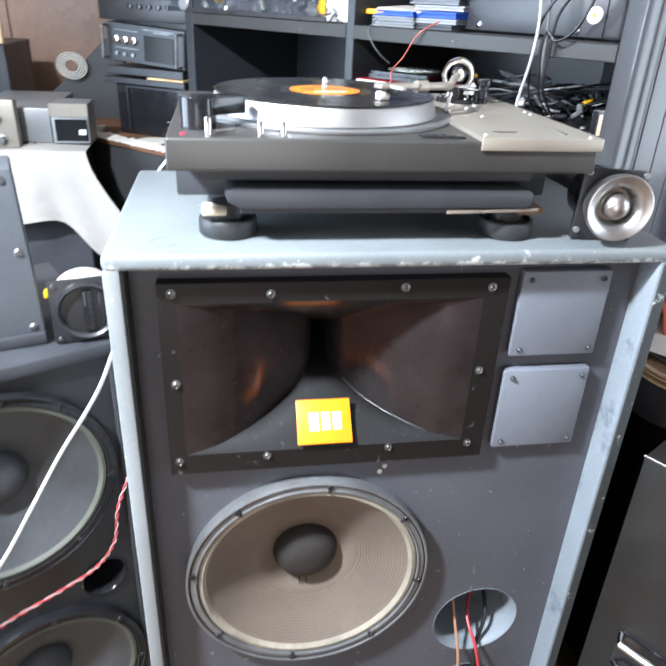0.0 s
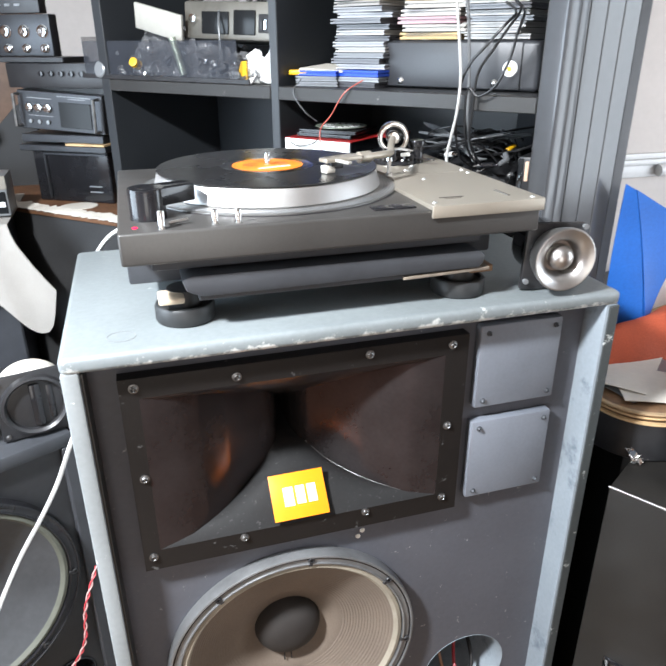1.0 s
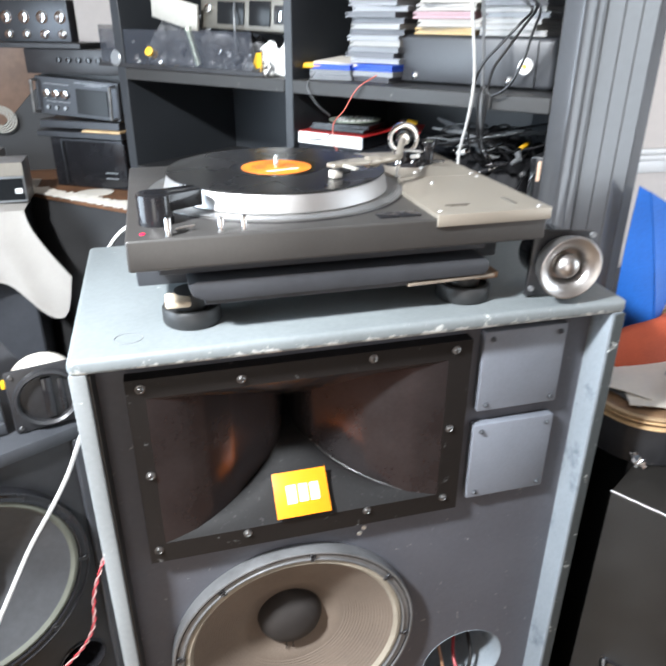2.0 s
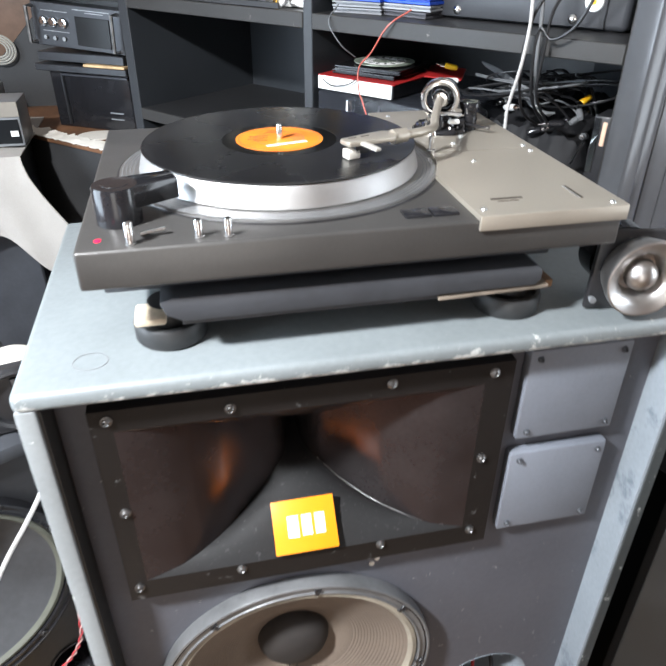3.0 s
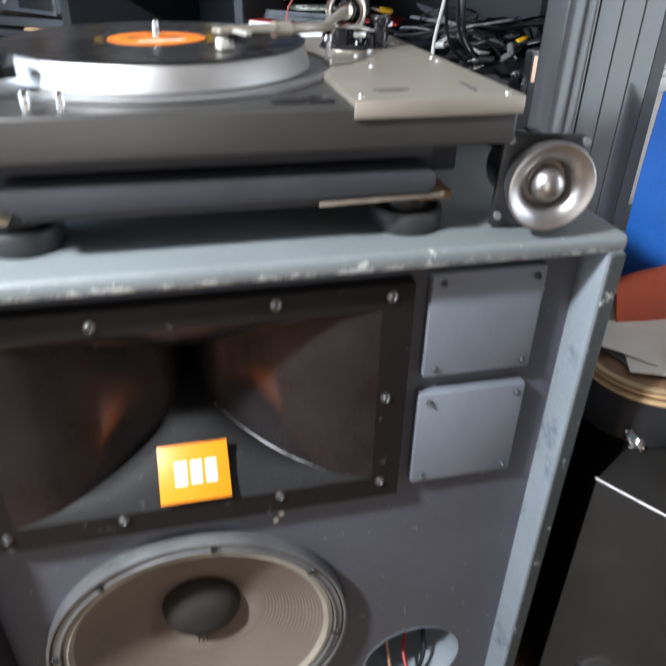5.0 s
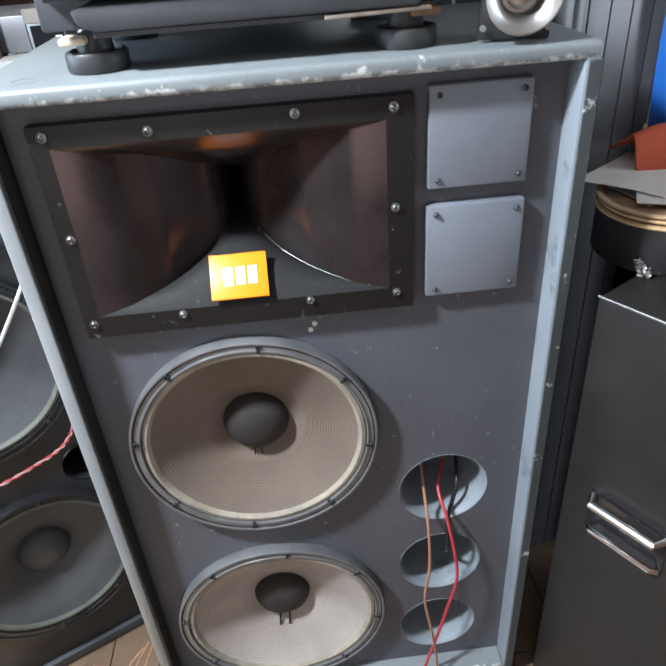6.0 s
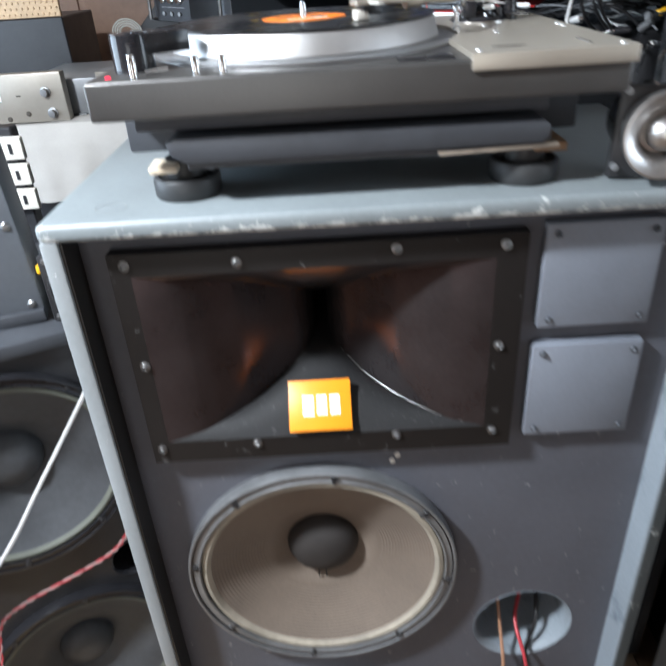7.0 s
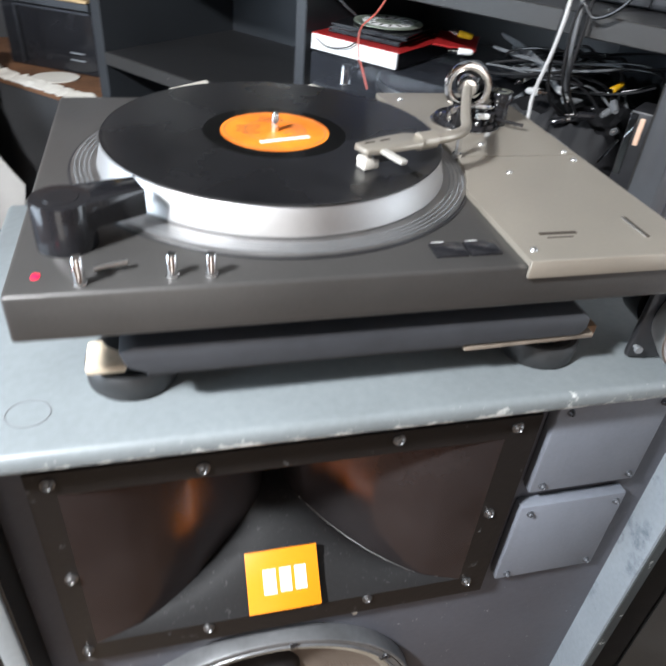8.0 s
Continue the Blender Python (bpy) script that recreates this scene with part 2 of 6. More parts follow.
PALEPINE = material("pale_split_pine", (0.60, 0.50, 0.37), 0.7, var=0.25, scale=40, fine=200, bump=0.4)
DULLBLACK = material("dull_black_plastic", (0.011, 0.011, 0.012), 0.62, var=0.3, scale=9, spec=0.2)
PANELGREY = material("blue_grey_speaker_panel", (0.105, 0.115, 0.13), 0.45, var=0.15, scale=8, fine=120)
DIRTYSTEEL = material("dull_painted_screw", (0.085, 0.09, 0.10), 0.5, 0.5, var=0.3, scale=60)
CLEAR = clear("clear_plastic")
FILM = clear("dusty_plastic_film", (0.20, 0.20, 0.205), 0.10, 0.42, 1.0)
SHINY = clear("bright_plastic_film", (0.35, 0.35, 0.35), 0.08, 0.55, 1.0)
SMOKE = clear("smoke_grey_plastic", (0.06, 0.066, 0.08), 0.16, 0.34)
DULLSILVER = material("dull_silver", (0.56, 0.55, 0.54), 0.36, 1.0, var=0.08, scale=25, bump=0.02)
DISC = material("disc_foil", (0.6, 0.6, 0.62), 0.15, 1.0, var=0.1, bump=0.0)
DISCPRINT = material("disc_print", (0.75, 0.5, 0.36), 0.4, var=0.25, scale=16)
GREEN = material("green_foil", (0.33, 0.37, 0.30), 0.3, 0.3, var=0.3, scale=40)
FLOORMAT = material("floor_board", (0.16, 0.105, 0.065), 0.45, var=0.25, scale=5, fine=70, bump=0.1)
GLOW = bpy.data.materials.new("red_pilot_light")
GLOW.use_nodes = True
GLOW.node_tree.nodes["Principled BSDF"].inputs["Base Color"].default_value = (0.5, 0.0, 0.02, 1)
GLOW.node_tree.nodes["Principled BSDF"].inputs["Emission Color"].default_value = (1.0, 0.01, 0.06, 1)
GLOW.node_tree.nodes["Principled BSDF"].inputs["Emission Strength"].default_value = 2.5

# ---- building blocks ----
BASE = {}


def thing(name, label, category, m=None, group="", kind=""):
    ob = new(name)
    ob.empty_display_size = 0.05
    ob.matrix_basis = m or Matrix()
    BASE[ob] = (m or Matrix()).copy()
    return tagged(ob, label, category, group, kind)


def finish(ob, bm, mat, inverse=None):
    if inverse:
        bm.transform(inverse)
    bmesh.ops.recalc_face_normals(bm, faces=bm.faces)
    for f in bm.faces:
        f.smooth = True
    for e in bm.edges:
        if len(e.link_faces) == 2 and e.calc_face_angle(0) > 0.6:
            e.smooth = False
    bm.to_mesh(ob.data)
    bm.free()
    ob.data.materials.append(mat)
    return ob


def part(name, bm, mat, parent, label=""):
    """Links a bmesh, given in the world's metres, as one mesh under a thing or a part."""
    ob = new(name, bpy.data.meshes.new(name))
    m = BASE[parent]
    finish(ob, bm, mat, m.inverted())
    ob.parent = parent
    BASE[ob] = m
    return tagged(ob, label)


def solo(name, bm, mat, label, category, group="", kind=""):
    ob = new(name, bpy.data.meshes.new(name))
    finish(ob, bm, mat)
    BASE[ob] = Matrix()
    return tagged(ob, label, category, group, kind)


def box(lo, hi, bevel=0.0, seg=2, m=None, bm=None):
    bm0 = bmesh.new()
    c = [(a + b) / 2 for a, b in zip(lo, hi)]
    s = [abs(b - a) for a, b in zip(lo, hi)]
    bmesh.ops.create_cube(bm0, size=1.0, matrix=Matrix.LocRotScale(c, None, s))
    if bevel:
        bmesh.ops.bevel(bm0, geom=bm0.edges[:], offset=bevel, segments=seg, profile=0.5, affect="EDGES")
    if m:
        bm0.transform(m)
    return merged(bm, bm0)


def merged(bm, bm0):
    if bm is None:
        return bm0
    me = bpy.data.meshes.new("temp")
    bm0.to_mesh(me)
    bm.from_mesh(me)
    bm0.free()
    bpy.data.meshes.remove(me)
    return bm


def lathe(profile, seg=48, m=None, bm=None):
    """Turns (radius, height) pairs about z."""
    bm0 = bmesh.new()
    rings = []
    for r, z in profile:
        if r < 1e-6:
            rings.append([bm0.verts.new((0, 0, z))])
        else:
            rings.append([bm0.verts.new((r * math.cos(2 * math.pi * i / seg), r * math.sin(2 * math.pi * i / seg), z)) for i in range(seg)])
    for a, b in zip(rings, rings[1:]):
        for i in range(seg):
            j = (i + 1) % seg
            if len(a) == 1 and len(b) == 1:
                continue
            if len(a) == 1:
                bm0.faces.new((a[0], b[i], b[j]))
            elif len(b) == 1:
                bm0.faces.new((a[i], a[j], b[0]))
            else:
                bm0.faces.new((a[i], a[j], b[j], b[i]))
    if m:
        bm0.transform(m)
    return merged(bm, bm0)


def curve_points(pts, per=8):
    pts = [Vector(p) for p in pts]
    if len(pts) < 3:
        return pts
    ext = [2 * pts[0] - pts[1], *pts, 2 * pts[-1] - pts[-2]]
    out = []
    for i in range(1, len(ext) - 2):
        a, b, c, d = ext[i - 1:i + 3]
        for k in range(per):
            t = k / per
            out.append(0.5 * ((2 * b) + (c - a) * t + (2 * a - 5 * b + 4 * c - d) * t * t + (3 * b - a - 3 * c + d) * t ** 3))
    out.append(pts[-1])
    return out


def tube(pts, r, sides=8, per=8, bm=None, taper=None, smooth=True):
    path = curve_points(pts, per) if smooth else [Vector(p) for p in pts]
    bm0 = bmesh.new()
    rings, up = [], Vector((0.13, 0.21, 0.97))
    for i, p in enumerate(path):
        d = (path[min(i + 1, len(path) - 1)] - path[max(i - 1, 0)]).normalized()
        a = d.cross(up)
        a = a.normalized() if a.length > 1e-4 else Vector((1, 0, 0))
        b = d.cross(a).normalized()
        up = -b if b.dot(up) < 0 else b
        b = up
        a = d.cross(b).normalized()
        k = r if taper is None else r + (taper - r) * i / (len(path) - 1)
        rings.append([bm0.verts.new(p + k * (math.cos(2 * math.pi * j / sides) * a + math.sin(2 * math.pi * j / sides) * b)) for j in range(sides)])
    for u, v in zip(rings, rings[1:]):
        for j in range(sides):
            bm0.faces.new((u[j], u[(j + 1) % sides], v[(j + 1) % sides], v[j]))
    bm0.faces.new(rings[0][::-1])
    bm0.faces.new(rings[-1])
    return merged(bm, bm0)


def prism(outline, depth, m=None, bevel=0.0, bm=None):
    """A flat outline in x and y, raised by depth along z."""
    bm0 = bmesh.new()
    f = bm0.faces.new([bm0.verts.new((x, y, 0)) for x, y in outline])
    g = bmesh.ops.extrude_face_region(bm0, geom=[f])
    bmesh.ops.translate(bm0, vec=(0, 0, depth), verts=[v for v in g["geom"] if isinstance(v, bmesh.types.BMVert)])
    if bevel:
        bmesh.ops.bevel(bm0, geom=bm0.edges[:], offset=bevel, segments=2, profile=0.5, affect="EDGES")
    if m:
        bm0.transform(m)
    return merged(bm, bm0)


def sheet(nx, ny, place, thick=0.0):
    """A grid of place(u, v) with u and v from 0 to 1, thickened."""
    bm0 = bmesh.new()
    vs = [[bm0.verts.new(place(i / nx, j / ny)) for i in range(nx + 1)] for j in range(ny + 1)]
    for j in range(ny):
        for i in range(nx):
            bm0.faces.new((vs[j][i], vs[j][i + 1], vs[j + 1][i + 1], vs[j + 1][i]))
    if thick:
        bm0.normal_update()
        back = [[bm0.verts.new(v.co - v.normal * thick) for v in row] for row in vs]
        for j in range(ny):
            for i in range(nx):
                bm0.faces.new((back[j][i], back[j + 1][i], back[j + 1][i + 1], back[j][i + 1]))
        rim = [(vs[0], back[0]), (vs[ny], back[ny]), ([r[0] for r in vs], [r[0] for r in back]), ([r[nx] for r in vs], [r[nx] for r in back])]
        for a, b in rim:
            for k in range(len(a) - 1):
                bm0.faces.new((a[k], a[k + 1], b[k + 1], b[k]))
    return bm0


def wobble(p, size, amount):
    return noise.noise(Vector(p) / size) * amount


def plate_with_holes(lo, hi, holes, y0, y1, seg=56):
    """An upright board in x and z between y0 and y1, with round (x, z, r) or four-sided (x0, x1, z0, z1) holes through it."""
    bm0 = bmesh.new()

    def loop(pts):
        vs = [bm0.verts.new((x, y0, z)) for x, z in pts]
        return [bm0.edges.new((vs[i], vs[(i + 1) % len(vs)])) for i in range(len(vs))]

    edges = loop([(lo[0], lo[1]), (hi[0], lo[1]), (hi[0], hi[1]), (lo[0], hi[1])])
    for h in holes:
        if len(h) == 3:
            edges += loop([(h[0] + h[2] * math.cos(2 * math.pi * i / seg), h[1] + h[2] * math.sin(2 * math.pi * i / seg)) for i in range(seg)])
        else:
            edges += loop([(h[0], h[2]), (h[1], h[2]), (h[1], h[3]), (h[0], h[3])])
    bmesh.ops.triangle_fill(bm0, edges=edges, use_beauty=True)
    g = bmesh.ops.extrude_face_region(bm0, geom=bm0.faces[:])
    bmesh.ops.translate(bm0, vec=(0, y1 - y0, 0), verts=[v for v in g["geom"] if isinstance(v, bmesh.types.BMVert)])
    return bm0


FRONT = Matrix.Rotation(radians(90), 4, "X")  # turns z to face the viewer's side (-y)


def screw(parent, x, y, z, r=0.008, mat=None):
    """A round-headed screw with a washer, on a face that looks along -y."""
    prof = [(0, 0.0036), (r * 0.22, 0.0034), (r * 0.3, 0.0015), (r * 0.5, 0.0042), (r * 0.72, 0.003), (r * 0.75, 0.0015), (r, 0.0012), (r, -0.001), (0, -0.001)]
    return part("screw", lathe(prof, 14, Matrix.Translation((x, y, z)) @ FRONT), mat or STEEL, parent)


# ---- the room ----
RX0, RX1, RY0, RY1, RZ = -2.2, 2.2, -2.6, 2.6, 2.56
fl = thing("floor", "honey-coloured wooden board floor", "floor", kind="structure")
part("subfloor", box((RX0, RY0, -0.06), (RX1, RY1, -0.022)), PLY, fl)
# ceiling, west, south and east walls are unseen; their tones tint the bounce
solo("ceiling", box((RX0, RY0, RZ), (RX1, RY1, RZ + 0.1)), CEILMAT, "unseen off-white ceiling", "ceiling", kind="structure")
solo("wall_north", box((RX0, RY1, -0.06), (RX1, RY1 + 0.12, RZ)), BROWNWALL, "brown panelled back wall", "wall", kind="structure")
west = plate_with_holes((RY0, -0.06), (RY1, RZ), [(-0.65, 0.85, 1.0, 2.2)], 0, 0.12)
west.transform(Matrix.Translation((RX0, 0, 0)) @ Matrix.Rotation(radians(90), 4, "Z"))
solo("wall_west", west, BROWNWALL, "unseen brown wall with a window opening", "wall", kind="structure")
solo("wall_south", plate_with_holes((RX0, -0.06), (RX1, RZ), [(-1.05, -0.15, 0.0, 2.05)], RY0 - 0.12, RY0), BROWNWALL, "unseen brown wall with an added doorway", "wall", kind="structure")
east = plate_with_holes((RY0, -0.06), (RY1, RZ), [(-1.25, 0.05, 1.0, 2.2)], 0, 0.12)
east.transform(Matrix.Translation((RX1 + 0.12, 0, 0)) @ Matrix.Rotation(radians(90), 4, "Z"))
solo("wall_east", east, WALLMAT, "unseen pale wall with an added window opening", "wall", kind="structure")
lamp = thing("ceiling_lamp", "small square white ceiling lamp", "lamp", pose(-1.15, -0.57, RZ))
part("housing", box((-1.27, -0.69, 2.53), (-1.03, -0.45, RZ), 0.006), WHITEWALL, lamp)

# side wall with a dado rail, beyond the boarding
solo("wall_side", box((0.72, 1.0, -0.02), (RX1, 1.1, RZ)), WALLMAT, "pale pinkish plastered side wall", "wall", kind="structure")
rail = box((0.72, 0.985, 1.262), (RX1, 1.0, 1.30), 0.004)
box((0.72, 0.975, 1.30), (RX1, 1.0, 1.318), 0.005, bm=rail)
box((0.72, 0.985, 1.318), (RX1, 1.0, 1.335), 0.004, bm=rail)
solo("trim", rail, WHITEWALL, "white moulded dado rail on the side wall", "trim", kind="structure")

# ---- the large loudspeaker ----
spk = thing("loudspeaker", "tall grey-blue painted loudspeaker with chipped edges and a recessed dark front", "loudspeaker", pose(0, 0.2, 0))
W, WR, DEP, TOPZ, TH = 0.370, 0.379, 0.43, 1.331, 0.021
BY = 0.046
part("top_panel", box((-W, 0, TOPZ - TH), (WR, DEP, TOPZ), 0.007, 3), PAINT, spk, "grey-blue top board with rounded edges")
part("side_panel", box((-W, 0.0005, 0.0), (-W + TH, DEP, TOPZ - TH + 0.002), 0.004, 2), SIDEPAINT, spk)
part("side_panel", box((WR - TH, 0.0005, 0.0), (WR, DEP, TOPZ - TH + 0.002), 0.004, 2), INNER, spk)
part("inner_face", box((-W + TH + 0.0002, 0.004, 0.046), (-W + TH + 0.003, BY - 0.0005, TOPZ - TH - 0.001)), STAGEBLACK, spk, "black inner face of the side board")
part("front_edge", box((WR - TH + 0.004, -0.0012, 0.0), (WR - 0.0005, 0.003, TOPZ - TH), 0.001, 1), CHIPPED, spk, "chipped front edge of the side board")
part("bottom_panel", box((-W + TH, 0.002, 0.015), (WR - TH, DEP, 0.045), 0.004, 2), PAINT, spk)
part("back_panel", box((-W + TH, DEP - 0.02, 0.045), (WR - TH, DEP - 0.002, TOPZ - TH)), BAFFLE, spk)
part("pencil_ring", lathe([(0.0165, TOPZ + 0.0001), (0.0165, TOPZ + 0.0004), (0.0175, TOPZ + 0.0004), (0.0175, TOPZ + 0.0001)], 40, Matrix.Translation((-0.30, 0.047, 0)) @ Matrix.Diagonal((1, 0.9, 1, 1))), GREYBOX, spk, "faint pencilled ring")
WOOF = [(-0.103, 0.748, 0.180), (-0.108, 0.272, 0.184)]
PORTS = [(0.2185, 0.577, 0.081), (0.2175, 0.370, 0.081), (0.2165, 0.165, 0.081)]
HX0, HX1, HZ0, HZ1 = -0.312, 0.158, 0.984, 1.283
MX0, MX1, MZ0, MZ1 = -0.289, 0.123, 1.017, 1.255
part("baffle", plate_with_holes((-W + TH, 0.045), (WR - TH, TOPZ - TH), [*WOOF, *PORTS, (MX0 - 0.012, MX1 + 0.012, MZ0 - 0.012, MZ1 + 0.012)], BY, BY + 0.02), BAFFLE, spk, "dark slate front board with scuffs")
for x, z, r in PORTS:
    port = part("port", lathe([(r + 0.001, 0.0), (r - 0.003, -0.004), (r - 0.006, -0.014), (r - 0.006, -0.20), (r - 0.002, -0.20), (r + 0.003, -0.02), (r + 0.001, 0.0)], 48, Matrix.Translation((x, BY - 0.001, z)) @ FRONT), INNER, spk, "open round bass port")

# horn
horn = part("horn", plate_with_holes((HX0, HZ0), (HX1, HZ1), [(MX0, MX1, MZ0, MZ1)], 0.026, BY), FLANGE, spk, "dark glossy brown-black horn flange")
# depth, half width, half height along the corners
STATIONS = [(0.026, 0.206, 0.119), (0.029, 0.184, 0.114), (0.034, 0.159, 0.109), (0.044, 0.137, 0.103), (0.056, 0.118, 0.099), (0.068, 0.100, 0.094), (0.084, 0.082, 0.089), (0.100, 0.063, 0.081), (0.113, 0.045, 0.069), (0.122, 0.029, 0.050), (0.135, 0.018, 0.046), (0.16, 0.010, 0.043), (0.20, 0.008, 0.041), (0.28, 0.006, 0.04)]
# depth and half height along the middle, where floor and roof swell inwards
CREST = [(0.026, 0.119), (0.034, 0.109), (0.045, 0.096), (0.060, 0.081), (0.075, 0.069), (0.095, 0.059), (0.122, 0.050), (0.135, 0.046), (0.16, 0.043), (0.20, 0.041), (0.28, 0.04)]


def between(rows, y):
    for p, q in zip(rows, rows[1:]):
        if p[0] <= y <= q[0]:
            t = (y - p[0]) / (q[0] - p[0])
            return [c + (d - c) * t for c, d in zip(p[1:], q[1:])]
    return list(rows[-1][1:])


def horn_point(y, side, k):
    a, b = between(STATIONS, y)
    cx, cz = -0.083, 1.136
    rise = b + (between(CREST, y)[0] - b) * (1 - abs(k) ** 2.2)
    return {"left": (cx - a, y, cz + k * b), "right": (cx + a, y, cz + k * b), "floor": (cx + k * a, y, cz - rise), "roof": (cx + k * a, y, cz + rise)}[side]


for side in ("left", "right", "floor", "roof"):
    part("horn_wall", sheet(60, 24, lambda u, v: horn_point(0.026 + 0.25 * u ** 1.4, side, 2 * v - 1), 0.0), HORN_DUSTY if side == "floor" else HORN, horn, "dusty flared horn floor" if side == "floor" else "glossy flared horn wall")
for x, z in [(-0.294, 1.270), (-0.168, 1.267), (0.011, 1.2725), (0.133, 1.270), (0.1335, 1.139), (0.1335, 1.010), (0.009, 1.011), (-0.173, 1.009), (-0.299, 1.007), (-0.296, 1.137)]:
    screw(horn, x, 0.0255, z, 0.0063)

worn = [Vector(horn_point(0.03 + 0.095 * (k / 12), "floor", 1.0)) + Vector((0, 0, 0.0004)) for k in range(13)]
part("worn_edge", tube(worn, 0.0003, 6, 2, taper=0.0007), STEEL, horn, "bare worn seam of the horn")
# badge on the horn's floor: orange plate with white bars
b0, b1 = Vector(horn_point(0.0285, "floor", 0)), Vector(horn_point(0.071, "floor", 0))
slope = math.atan2(b1.z - b0.z, b1.y - b0.y)
BM = Matrix.Translation((-0.0885, 0.022, 1.026)) @ Matrix.Rotation(slope, 4, "X")
badge = part("badge", box((-0.0405, 0.0, 0.0015), (0.0405, 0.066, 0.0052), 0.0008, m=BM), ORANGE, horn, "orange badge with white printed bars")
for x0, x1, y0, y1 in [(-0.0225, -0.008, 0.019, 0.046), (-0.004, 0.009, 0.020, 0.046), (0.013, 0.026, 0.020, 0.046)]:
    part("bar", box((x0, y0, 0.0045), (x1, y1, 0.0058), m=BM), WHITE, badge, "white printed bar")

# tweeter cover plates
for x0, x1, z0, z1 in [(0.1775, 0.3105, 1.157, 1.290), (0.1765, 0.3125, 0.994, 1.133)]:
    cov = part("cover_plate", box((x0, 0.029, z0), (x1, BY - 0.0005, z1), 0.0035, 2), COVER, spk, "grey painted square cover plate")
    for sx, sz in [(x0 + 0.013, z0 + 0.012), (x1 - 0.012, z0 + 0.012), (x0 + 0.013, z1 - 0.012), (x1 - 0.012, z1 - 0.012)]:
        screw(cov, sx, 0.0287, sz, 0.0042, DIRTYSTEEL)


def woofer(parent, x, z, ring_r, cone_mat, ring_mat, m0, bolts=8, ripples=17, amp=0.00035, sur=None, cap=None):
    """A paper-coned bass driver on a face that looks along -y."""
    m = Matrix.Translation((x, 0, z)) @ m0
    k = ring_r / 0.194
    d = part("bass_driver", lathe([(0.194 * k, -0.001), (0.195 * k, 0.004), (0.1948 * k, 0.0200), (0.1942 * k, 0.0222), (0.1930 * k, 0.0228), (0.1912 * k, 0.0228), (0.1904 * k, 0.0222), (0.1900 * k, 0.0200), (0.1890 * k, 0.0196), (0.1815 * k, 0.0196), (0.1805 * k, 0.0200), (0.1800 * k, 0.0216), (0.1785 * k, 0.0218), (0.1772 * k, 0.0205), (0.1768 * k, 0.006)], 96, m), ring_mat, parent, "cast metal bass driver ring")
    part("surround", lathe([(0.1785 * k, 0.012), (0.1745 * k, 0.0175), (0.1690 * k, 0.0185), (0.1645 * k, 0.014), (0.1625 * k, 0.009)], 96, m), sur or SURROUND, d)
    prof = [(0.1635 * k, 0.0115)]
    n = ripples * 6
    for i in range(n + 1):
        t = i / n
        r = 0.162 - 0.074 * t
        prof.append((r * k, 0.010 - 0.039 * t - 0.003 * math.sin(math.pi * t) + amp * math.sin(2 * math.pi * ripples * t)))
    prof += [(0.075 * k, -0.037), (0.062 * k, -0.0445), (0.05 * k, -0.051)]
    part("cone", lathe(prof, 96, m), cone_mat, d, "ribbed paper cone")
    part("dust_cap", lathe([(0.0, -0.014), (0.012 * k, -0.0144), (0.022 * k, -0.0158), (0.036 * k, -0.0208), (0.0465 * k, -0.029), (0.0525 * k, -0.039), (0.0545 * k, -0.048)], 56, m), cap or CAP, d, "dark domed dust cap")
    part("gasket", lathe([(0.1900 * k, 0.0190), (0.1898 * k, 0.0203), (0.1876 * k, 0.0203), (0.1872 * k, 0.0190)], 96, m), GLOSSBLACK, d, "thin black gasket line")
    for i in range(bolts):
        a = 2 * math.pi * (i + 0.5) / bolts + 0.25
        c = m @ Matrix.Translation((0.1855 * k * math.cos(a), 0.1855 * k * math.sin(a), 0.0196))
        part("bolt", lathe([(0, 0.0005), (0.0022, 0.0005), (0.0025, 0.0030), (0.0048, 0.0030), (0.0056, 0.0012), (0.0056, -0.003)], 10, c), BLACK, d)
        part("clamp", box((-0.0105 * k, -0.0035, -0.001), (-0.004, 0.0035, 0.0022), 0.001, 1, m @ Matrix.Rotation(a, 4, "Z") @ Matrix.Translation((0.1855 * k, 0, 0.0196))), BLACK, d)
    return d


SPK_FACE = Matrix.Translation((0, BY, 0)) @ FRONT
d1 = woofer(spk, WOOF[0][0], WOOF[0][1], 0.202, CONE, RING, SPK_FACE)
d2 = woofer(spk, WOOF[1][0], WOOF[1][1], 0.208, CONE_PALE, RING, SPK_FACE)
for x in (-0.118, -0.098):
    part("lead", tube([(x, 0.088, 0.222), (x - 0.002, 0.078, 0.203), (x - 0.004, 0.075, 0.183)], 0.0022, 6), WIREBLACK, d2)
for x in (-0.112, -0.100):
    part("lead", tube([(x, 0.090, 0.697), (x - 0.001, 0.083, 0.687), (x - 0.001, 0.080, 0.678)], 0.0012, 6), WIREBLACK, d1)
for x, z in [(0.012, 0.958), (0.005, 0.948)]:
    part("plug", lathe([(0, 0.0022), (0.003, 0.002), (0.0042, 0.0), (0, 0)], 10, Matrix.Translation((x, BY, z)) @ FRONT), PAPER, spk, "small filler spot")

